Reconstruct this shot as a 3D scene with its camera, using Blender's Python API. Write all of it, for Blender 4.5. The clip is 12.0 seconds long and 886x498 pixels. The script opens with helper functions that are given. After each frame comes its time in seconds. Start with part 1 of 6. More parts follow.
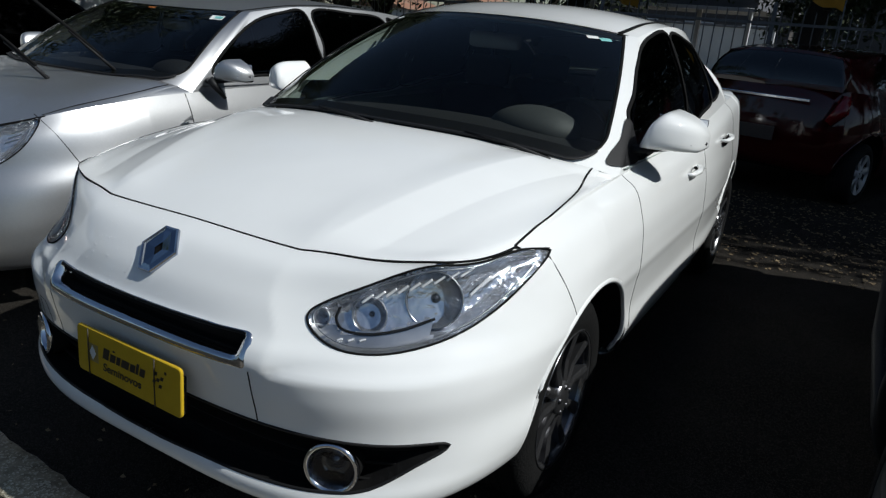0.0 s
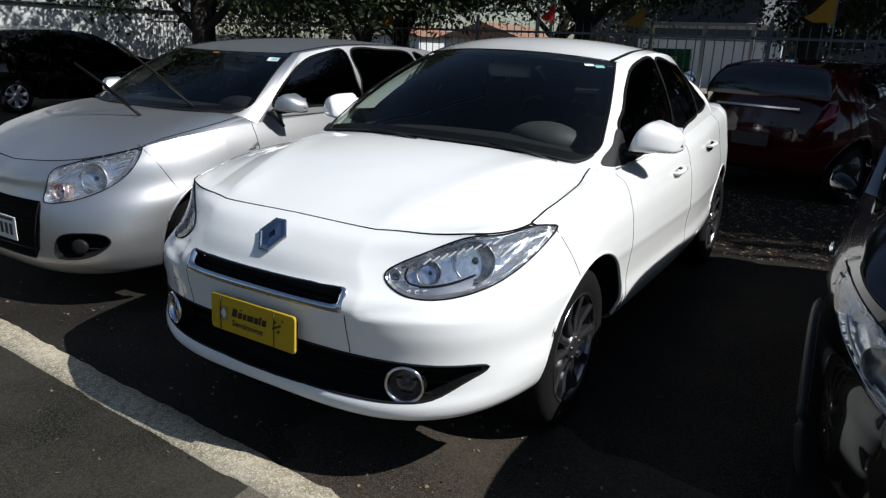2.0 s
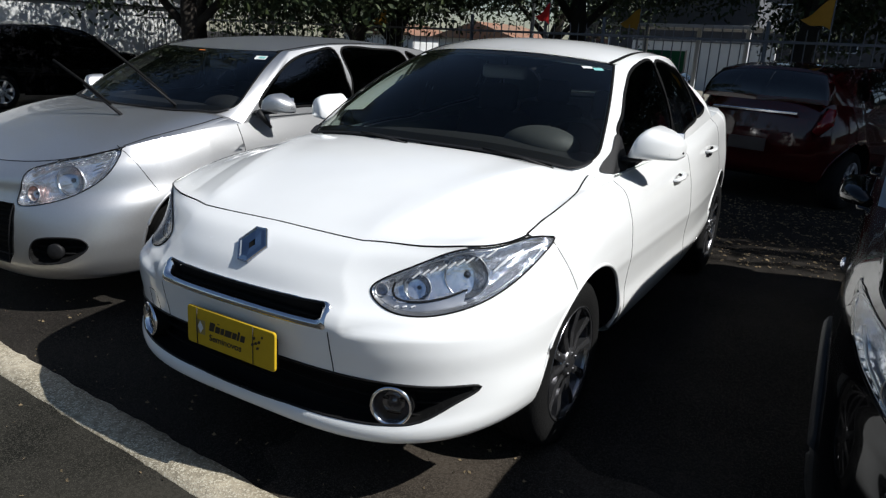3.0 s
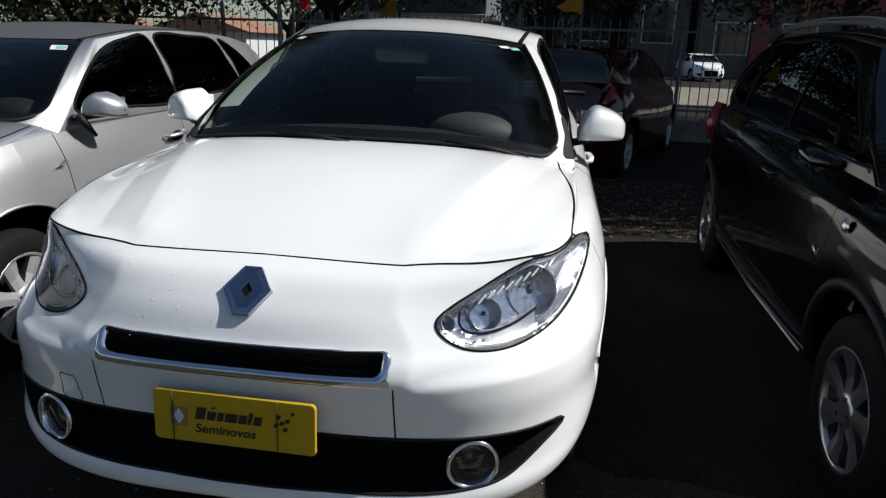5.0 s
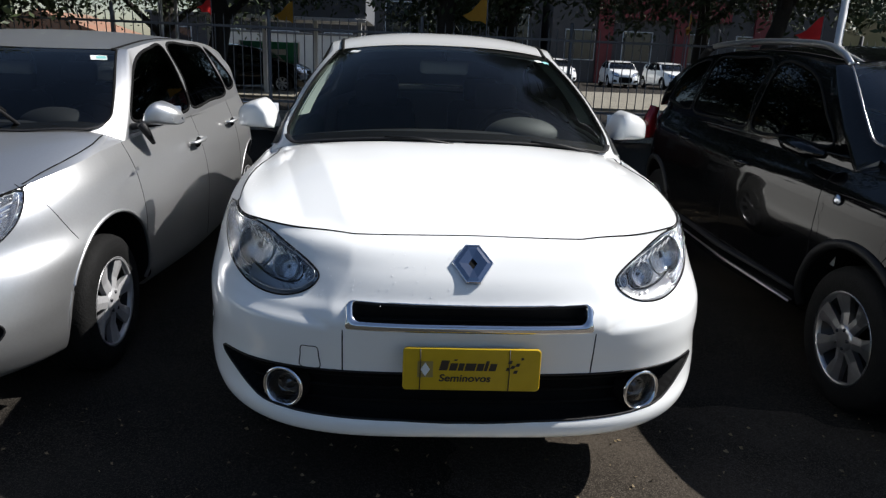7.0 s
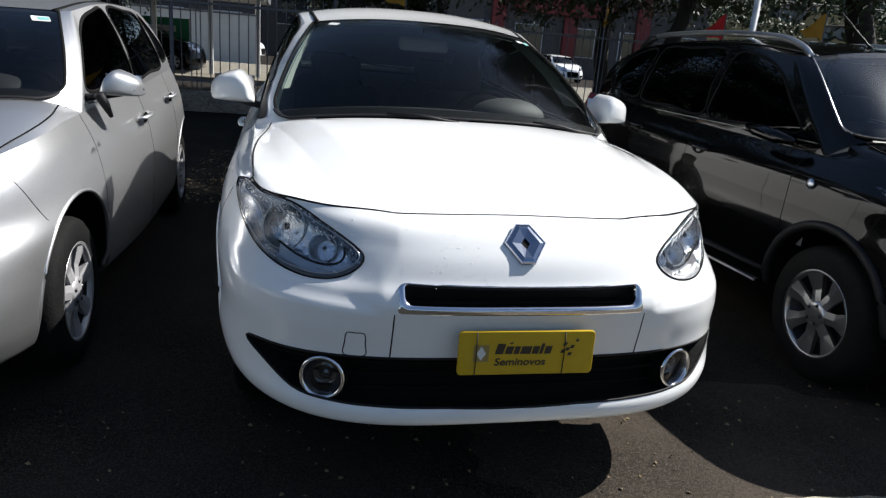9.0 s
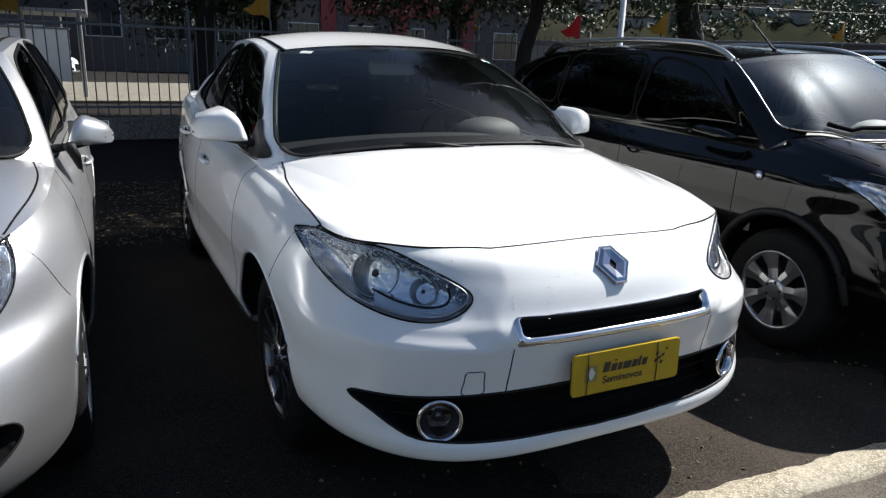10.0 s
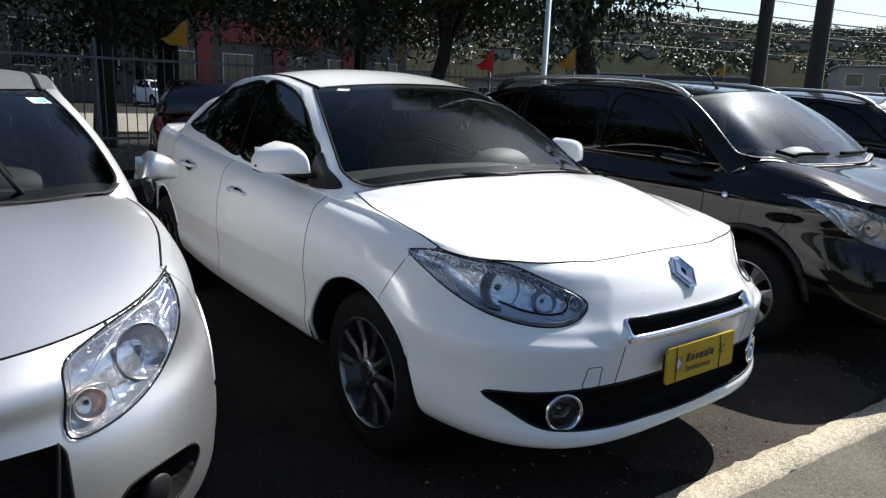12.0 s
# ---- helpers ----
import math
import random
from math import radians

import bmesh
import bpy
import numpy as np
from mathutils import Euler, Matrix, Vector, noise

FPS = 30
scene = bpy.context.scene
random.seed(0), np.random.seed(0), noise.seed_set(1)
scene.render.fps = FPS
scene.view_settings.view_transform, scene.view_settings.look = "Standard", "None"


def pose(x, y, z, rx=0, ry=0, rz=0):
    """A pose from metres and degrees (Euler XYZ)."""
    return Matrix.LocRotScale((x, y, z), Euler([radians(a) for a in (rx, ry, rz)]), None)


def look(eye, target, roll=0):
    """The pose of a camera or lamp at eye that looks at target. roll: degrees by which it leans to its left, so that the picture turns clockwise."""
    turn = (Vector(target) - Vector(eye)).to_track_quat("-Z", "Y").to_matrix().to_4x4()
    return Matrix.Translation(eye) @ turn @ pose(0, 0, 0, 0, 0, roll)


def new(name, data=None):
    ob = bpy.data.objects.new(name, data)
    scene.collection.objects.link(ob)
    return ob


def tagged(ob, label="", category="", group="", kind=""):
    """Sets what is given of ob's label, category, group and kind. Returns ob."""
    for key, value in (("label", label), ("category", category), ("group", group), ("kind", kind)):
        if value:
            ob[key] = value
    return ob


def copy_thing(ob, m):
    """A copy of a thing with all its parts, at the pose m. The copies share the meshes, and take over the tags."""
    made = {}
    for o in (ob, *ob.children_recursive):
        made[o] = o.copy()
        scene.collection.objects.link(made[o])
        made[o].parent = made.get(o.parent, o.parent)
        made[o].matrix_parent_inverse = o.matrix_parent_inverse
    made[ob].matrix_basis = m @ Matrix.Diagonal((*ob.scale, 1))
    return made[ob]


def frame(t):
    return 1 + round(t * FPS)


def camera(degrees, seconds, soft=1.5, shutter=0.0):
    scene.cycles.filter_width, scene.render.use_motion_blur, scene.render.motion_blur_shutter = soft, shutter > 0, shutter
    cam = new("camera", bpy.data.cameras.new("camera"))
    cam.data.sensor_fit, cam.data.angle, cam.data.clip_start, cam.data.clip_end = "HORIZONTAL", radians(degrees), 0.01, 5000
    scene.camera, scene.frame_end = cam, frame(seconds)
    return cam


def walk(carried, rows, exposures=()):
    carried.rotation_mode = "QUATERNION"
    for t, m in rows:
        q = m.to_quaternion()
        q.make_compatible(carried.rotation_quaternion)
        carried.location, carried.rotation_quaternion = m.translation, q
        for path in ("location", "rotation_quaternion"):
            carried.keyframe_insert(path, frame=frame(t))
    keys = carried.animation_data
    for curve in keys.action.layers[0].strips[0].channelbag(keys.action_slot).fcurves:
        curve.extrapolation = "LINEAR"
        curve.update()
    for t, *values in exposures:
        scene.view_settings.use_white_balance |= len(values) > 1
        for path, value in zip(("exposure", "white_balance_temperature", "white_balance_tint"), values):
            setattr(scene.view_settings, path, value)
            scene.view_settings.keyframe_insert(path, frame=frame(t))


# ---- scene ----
cam = camera(65.3, 12.0, soft=1.3)
# seconds, eye x y z, yaw, pitch, roll
PATH = [
    (0.0, 1.414, -0.953, 1.411, 29.80, -18.37, 4.72),
    (0.5, 1.593, -1.230, 1.444, 31.85, -15.88, 4.67),
    (1.0, 1.680, -1.423, 1.476, 31.80, -16.25, 3.26),
    (1.5, 1.703, -1.535, 1.478, 31.31, -16.28, 2.57),
    (2.0, 1.692, -1.534, 1.463, 31.58, -16.58, 2.28),
    (2.5, 1.666, -1.485, 1.473, 31.36, -16.53, 2.69),
    (4.5, 1.094, -1.303, 1.401, 19.95, -17.49, 3.46),
    (5.0, 0.694, -1.355, 1.385, 8.78, -16.35, 1.90),
    (5.5, 0.332, -1.528, 1.395, 4.16, -15.35, 1.63),
    (6.0, 0.084, -1.787, 1.407, -0.86, -16.35, 2.60),
    (6.5, -0.114, -1.840, 1.406, -2.94, -15.64, 2.41),
    (8.5, -0.301, -1.794, 1.392, -5.89, -16.30, 4.55),
    (9.0, -0.645, -1.706, 1.333, -12.86, -16.18, 4.65),
    (9.5, -0.964, -1.623, 1.361, -21.70, -15.87, 4.76),
    (10.0, -1.331, -1.467, 1.395, -26.19, -15.42, 1.92),
    (10.5, -1.723, -1.385, 1.379, -30.58, -13.44, 3.60),
    (11.0, -1.936, -1.317, 1.409, -33.46, -13.64, 2.40),
    (11.5, -2.012, -1.269, 1.417, -35.26, -13.45, 1.53),
    (12.0, -2.118, -1.323, 1.412, -36.52, -12.83, 2.19)
]
walk(cam, [(t, pose(x, y, z, 90 + pitch, 0, yaw) @ pose(0, 0, 0, 0, 0, roll)) for t, x, y, z, yaw, pitch, roll in PATH],
     exposures=[(0.0, -0.28, 6150, 6), (1.0, -0.02, 6200, 7), (2.5, 0.18, 6250, 9), (4.5, 0.10, 6350, 9), (5.5, 0.15, 6400, 10), (6.5, 0.40, 6400, 10), (9.0, 0.70, 6400, 10), (12.0, 0.92, 6350, 10)])

# ---- light ----
SUN = Vector((1.0, 0.185, 1.03)).normalized()
world = bpy.data.worlds.new("sky")
scene.world = world
world.use_nodes = True
wn = world.node_tree
sky = wn.nodes.new("ShaderNodeTexSky")
sky.sky_type, sky.sun_disc = "NISHITA", False
sky.dust_density, sky.ozone_density = 0.7, 1.4
sky.sun_elevation, sky.sun_rotation = math.asin(SUN.z), math.atan2(SUN.x, SUN.y)
wn.links.new(sky.outputs[0], wn.nodes["Background"].inputs[0])
wn.nodes["Background"].inputs[1].default_value = 0.068
sun = new("sun", bpy.data.lights.new("sun", "SUN"))
sun.data.energy, sun.data.angle, sun.data.color = 5.0, radians(0.5), (1.0, 0.96, 0.91)
sun.matrix_world = look((8, 2, 12), Vector((8, 2, 12)) - SUN)

# ---- materials ----
def material(name, colour, rough=0.5, metal=0.0, coat=0.0, spread=0.0, scale=30.0, bump=0.0, bump_scale=200.0,
             colour2=None, detail=6.0, per_object=0.0):
    """A Principled material, mottled at two scales between two colours, with fine relief."""
    m = bpy.data.materials.new(name)
    m.use_nodes = True
    nt = m.node_tree
    b = nt.nodes["Principled BSDF"]
    b.inputs["Roughness"].default_value, b.inputs["Metallic"].default_value = rough, metal
    b.inputs["Coat Weight"].default_value, b.inputs["Coat Roughness"].default_value = coat, 0.03
    b.inputs["Base Color"].default_value = (*colour, 1)
    if coat and not metal:
        b.inputs["Specular IOR Level"].default_value = 0.05
    tc = nt.nodes.new("ShaderNodeTexCoord")
    if spread or colour2:
        c2 = colour2 or tuple(c * (1 - spread) for c in colour)
        n1, n2 = nt.nodes.new("ShaderNodeTexNoise"), nt.nodes.new("ShaderNodeTexNoise")
        n1.inputs["Scale"].default_value, n2.inputs["Scale"].default_value = scale, scale / 9
        n1.inputs["Detail"].default_value = detail
        mid = nt.nodes.new("ShaderNodeMath")
        mid.operation = "ADD"
        half = nt.nodes.new("ShaderNodeMapRange")
        half.inputs["From Min"].default_value, half.inputs["From Max"].default_value = 0.7, 1.3
        mix = nt.nodes.new("ShaderNodeMix")
        mix.data_type = "RGBA"
        for n in (n1, n2):
            nt.links.new(tc.outputs["Object"], n.inputs["Vector"])
        nt.links.new(n1.outputs["Fac"], mid.inputs[0])
        nt.links.new(n2.outputs["Fac"], mid.inputs[1])
        nt.links.new(mid.outputs[0], half.inputs["Value"])
        nt.links.new(half.outputs["Result"], mix.inputs["Factor"])
        mix.inputs["A"].default_value, mix.inputs["B"].default_value = (*colour, 1), (*c2, 1)
        nt.links.new(mix.outputs["Result"], b.inputs["Base Color"])
    if bump:
        n3, bp = nt.nodes.new("ShaderNodeTexNoise"), nt.nodes.new("ShaderNodeBump")
        n3.inputs["Scale"].default_value, n3.inputs["Detail"].default_value = bump_scale, 4
        bp.inputs["Strength"].default_value, bp.inputs["Distance"].default_value = bump, 0.01
        nt.links.new(tc.outputs["Object"], n3.inputs["Vector"])
        nt.links.new(n3.outputs["Fac"], bp.inputs["Height"])
        nt.links.new(bp.outputs["Normal"], b.inputs["Normal"])
    return m


def glass(name, tint, ior=1.5, rough=0.0, haze=0.0):
    """A thin pane: tinted see-through, mirror gloss by the Fresnel law, and a film of dust that spreads the gloss."""
    m = bpy.data.materials.new(name)
    m.use_nodes = True
    nt = m.node_tree
    nt.nodes.remove(nt.nodes["Principled BSDF"])
    tr, gl, mx, fr = (nt.nodes.new("ShaderNode" + k) for k in ("BsdfTransparent", "BsdfGlossy", "MixShader", "Fresnel"))
    tr.inputs["Color"].default_value = (*tint, 1)
    gl.inputs["Roughness"].default_value, fr.inputs["IOR"].default_value = rough, ior
    nt.links.new(fr.outputs[0], mx.inputs[0])
    nt.links.new(tr.outputs[0], mx.inputs[1])
    nt.links.new(gl.outputs[0], mx.inputs[2])
    last = mx
    if haze:
        film, last = nt.nodes.new("ShaderNodeBsdfGlossy"), nt.nodes.new("ShaderNodeMixShader")
        film.inputs["Roughness"].default_value = 0.38
        film.inputs["Color"].default_value = (0.80, 0.92, 1.0, 1)
        last.inputs[0].default_value = haze
        nt.links.new(mx.outputs[0], last.inputs[1])
        nt.links.new(film.outputs[0], last.inputs[2])
    nt.links.new(last.outputs[0], nt.nodes["Material Output"].inputs["Surface"])
    return m


M_WHITE = material("white_paint", (0.82, 0.83, 0.82), 0.32, coat=1.0, spread=0.04, scale=6)
M_SILVER = material("silver_paint", (0.58, 0.585, 0.59), 0.42, metal=0.92, coat=0.6, spread=0.06, scale=900)
M_BLACK = material("black_paint", (0.002, 0.002, 0.0024), 0.2, coat=0.65, spread=0.2, scale=500)
M_RED = material("red_paint", (0.035, 0.0015, 0.002), 0.35, coat=1.0, spread=0.1, scale=300)
M_TRIM = material("black_plastic", (0.012, 0.012, 0.013), 0.55, spread=0.3, scale=60, bump=0.15, bump_scale=600)
M_GAP = material("gap_rubber", (0.008, 0.008, 0.008), 0.8, spread=0.2, scale=80)
M_TYRE = material("tyre_rubber", (0.011, 0.011, 0.011), 0.75, spread=0.4, scale=40, bump=0.3, bump_scale=120)
for matt, gloss in ((M_TRIM, 0.25), (M_GAP, 0.1), (M_TYRE, 0.12)):
    matt.node_tree.nodes["Principled BSDF"].inputs["Specular IOR Level"].default_value = gloss
M_CHROME = material("chrome", (0.75, 0.76, 0.80), 0.10, metal=1.0, spread=0.05, scale=20)
M_ALLOY = material("alloy", (0.55, 0.55, 0.56), 0.28, metal=0.9, spread=0.1, scale=50)
M_ALLOY_DARK = material("graphite_alloy", (0.06, 0.06, 0.065), 0.3, metal=0.7, spread=0.1, scale=50)
M_SPOKE = material("satin_alloy", (0.24, 0.24, 0.25), 0.25, metal=0.9, spread=0.15, scale=40)
M_HUBCAP = material("silver_plastic", (0.48, 0.48, 0.49), 0.35, metal=0.4, spread=0.1, scale=50)
M_CABIN = material("cabin_grey", (0.016, 0.016, 0.018), 0.7, spread=0.3, scale=40, bump=0.2, bump_scale=300)
M_SEAT = material("seat_cloth", (0.035, 0.035, 0.037), 0.85, spread=0.3, scale=90, bump=0.3, bump_scale=400)
M_MIRRORCASE = material("mirror_case", (0.42, 0.43, 0.42), 0.6, spread=0.1, scale=60)
M_PILLAR = material("cabin_cloth", (0.30, 0.35, 0.32), 0.8, spread=0.05, scale=60)
M_GLASS = glass("windscreen_glass", (0.62, 0.68, 0.66), 1.37, haze=0.0012)
M_CLEARGLASS = glass("clear_screen_glass", (0.80, 0.84, 0.83), 1.9, 0.02, haze=0.012)
M_DARKGLASS = glass("tinted_glass", (0.06, 0.065, 0.07), 1.8)
M_LENS = glass("lamp_glass", (0.97, 0.98, 0.99), 1.5)
M_REFLECT = material("lamp_reflector", (0.76, 0.79, 0.85), 0.12, metal=0.85, coat=1.0, spread=0.25, scale=70, bump=0.5, bump_scale=50)
M_BOWL = material("lamp_bowl", (0.84, 0.87, 0.92), 0.09, metal=0.9, coat=1.0, spread=0.65, scale=70, bump=0.6, bump_scale=70)
M_DARKBOWL = material("dark_bowl", (0.10, 0.105, 0.12), 0.12, metal=0.8, coat=1.0, spread=0.3, scale=60)
M_RIB = material("bright_rib", (0.90, 0.91, 0.93), 0.18, metal=0.35, coat=1.0, spread=0.05, scale=40)
M_RUDDY = material("ruddy_bowl", (0.45, 0.17, 0.12), 0.2, metal=0.6, colour2=(0.75, 0.70, 0.68), scale=28)
M_LAMPGREY = material("lamp_housing", (0.54, 0.55, 0.57), 0.28, metal=0.9, spread=0.2, scale=40)
M_AMBER = material("amber_lens", (0.7, 0.22, 0.06), 0.25, coat=1.0, spread=0.1, scale=30)
M_TAIL = material("red_lens", (0.15, 0.006, 0.009), 0.15, coat=1.0, spread=0.15, scale=60)


# ---- building blocks ----
def mesh_of(name, verts, faces, mat, smooth=True, normals=None):
    me = bpy.data.meshes.new(name)
    me.from_pydata([tuple(map(float, v)) for v in verts], [], [tuple(map(int, f)) for f in faces])
    me.materials.append(mat)
    if smooth:
        me.polygons.foreach_set("use_smooth", [True] * len(me.polygons))
    me.update()
    if normals is not None:
        me.normals_split_custom_set_from_vertices([tuple(map(float, n)) for n in normals])
    return me


def hang(name, me, parent, label=""):
    ob = new(name, me)
    ob.parent = parent
    if label:
        tagged(ob, label)
    return ob


def part(name, bm, mat, parent, label="", smooth=False):
    me = bpy.data.meshes.new(name)
    bm.to_mesh(me)
    bm.free()
    me.materials.append(mat)
    if smooth:
        me.polygons.foreach_set("use_smooth", [True] * len(me.polygons))
    return hang(name, me, parent, label)


def thing(name, label, category, m=None, group="", kind=""):
    ob = new(name)
    if m is not None:
        ob.matrix_world = m
    return tagged(ob, label, category, group, kind)


def box(sx, sy, sz, at=(0, 0, 0), bevel=0.0, bm=None, turn=None):
    own = bm is None
    bm = bm or bmesh.new()
    geo = bmesh.ops.create_cube(bm, size=1.0)["verts"]
    m = Matrix.Translation(at) @ (turn or Matrix()) @ Matrix.Diagonal((sx, sy, sz, 1))
    bmesh.ops.transform(bm, matrix=m, verts=geo)
    if bevel and own:
        bmesh.ops.bevel(bm, geom=bm.edges[:], offset=bevel, segments=2, affect="EDGES", profile=0.5)
    return bm


def lathe(profile, n=48, axis="x"):
    """A ring surface from (radius, along) pairs turned round an axis."""
    a = np.linspace(0, 2 * np.pi, n, endpoint=False)
    v = []
    for r, w in profile:
        for t in a:
            p = (w, r * np.cos(t), r * np.sin(t))
            v.append(p if axis == "x" else (p[1], p[2], p[0]) if axis == "z" else (p[1], p[0], p[2]))
    f = [(i * n + j, i * n + (j + 1) % n, (i + 1) * n + (j + 1) % n, (i + 1) * n + j)
         for i in range(len(profile) - 1) for j in range(n)]
    return v, f


def sweep(path, radius, sides=6, closed=False, flat=1.0, normals=None):
    """A tube along a path of points."""
    p = np.array(path, float)
    n = len(p)
    t = np.roll(p, -1, 0) - np.roll(p, 1, 0)
    if not closed:
        t[0], t[-1] = p[1] - p[0], p[-1] - p[-2]
    t /= np.linalg.norm(t, axis=1)[:, None] + 1e-9
    ref = np.array(normals, float) if normals is not None else np.tile([0.0, 0.0, 1.0], (n, 1))
    if normals is None:
        ref[np.abs(t[:, 2]) > 0.9] = (0, 1, 0)
    a = np.cross(t, ref)
    a /= np.linalg.norm(a, axis=1)[:, None] + 1e-9
    b = np.cross(a, t)
    rad = np.broadcast_to(np.asarray(radius, float), (n,))
    v = []
    for i in range(n):
        for k in range(sides):
            th = 2 * np.pi * k / sides
            v.append(p[i] + rad[i] * (np.cos(th) * a[i] + flat * np.sin(th) * b[i]))
    f = [(i * sides + k, i * sides + (k + 1) % sides, ((i + 1) % n) * sides + (k + 1) % sides, ((i + 1) % n) * sides + k)
         for i in range(n if closed else n - 1) for k in range(sides)]
    if not closed:
        f += [tuple(range(sides))[::-1], tuple(range((n - 1) * sides, n * sides))]
    return v, f


def hermite(xs, ys, x):
    """A smooth curve through ys at xs."""
    xs, ys, x = np.asarray(xs, float), np.asarray(ys, float), np.asarray(x, float)
    d = np.gradient(ys, xs, axis=0)
    i = np.clip(np.searchsorted(xs, x) - 1, 0, len(xs) - 2)
    h = xs[i + 1] - xs[i]
    t = (x - xs[i]) / h
    for _ in range(ys.ndim - 1):
        h, t = h[..., None], t[..., None]
    return ((1 + 2 * t) * (1 - t) ** 2 * ys[i] + t * (1 - t) ** 2 * h * d[i] + t * t * (3 - 2 * t) * ys[i + 1]
            + t * t * (t - 1) * h * d[i + 1])


def smooth(a, b, x):
    """A soft step from 0 at a to 1 at b."""
    t = np.clip((x - a) / (b - a), 0, 1)
    return t * t * (3 - 2 * t)


def inside(poly, p):
    """Which of the points p lie inside the polygon."""
    hit = np.zeros(len(p), bool)
    q = np.roll(poly, -1, 0)
    for (x0, y0), (x1, y1) in zip(poly, q):
        if y0 != y1:
            cross = (y0 > p[:, 1]) != (y1 > p[:, 1])
            hit ^= cross & (p[:, 0] < x0 + (p[:, 1] - y0) / (y1 - y0) * (x1 - x0))
    return hit


def nearest_edge(poly, p):
    """The nearest point of the polygon's outline, and its distance, for each p."""
    best, place = np.full(len(p), 9e9), p.copy()
    for a, b in zip(poly, np.roll(poly, -1, 0)):
        d = b - a
        t = np.clip(((p - a) @ d) / (d @ d + 1e-12), 0, 1)
        c = a + t[:, None] * d
        r = np.linalg.norm(p - c, axis=1)
        m = r < best
        best[m], place[m] = r[m], c[m]
    return place, best


def rounded(points, n=8, closed=True):
    """A closed outline made smooth through its corners."""
    p = np.array(points, float)
    m = len(p)
    out = []
    for i in range(m):
        a, b, c, d = p[i - 1], p[i], p[(i + 1) % m], p[(i + 2) % m]
        for k in range(n):
            t = k / n
            out.append(0.5 * (2 * b + (c - a) * t + (2 * a - 5 * b + 4 * c - d) * t * t + (3 * b - a - 3 * c + d) * t ** 3))
    return np.array(out)


def circle(cx, cy, r, n=64):
    a = np.linspace(0, 2 * np.pi, n, endpoint=False)
    return np.stack([cx + r * np.cos(a), cy + r * np.sin(a)], 1)


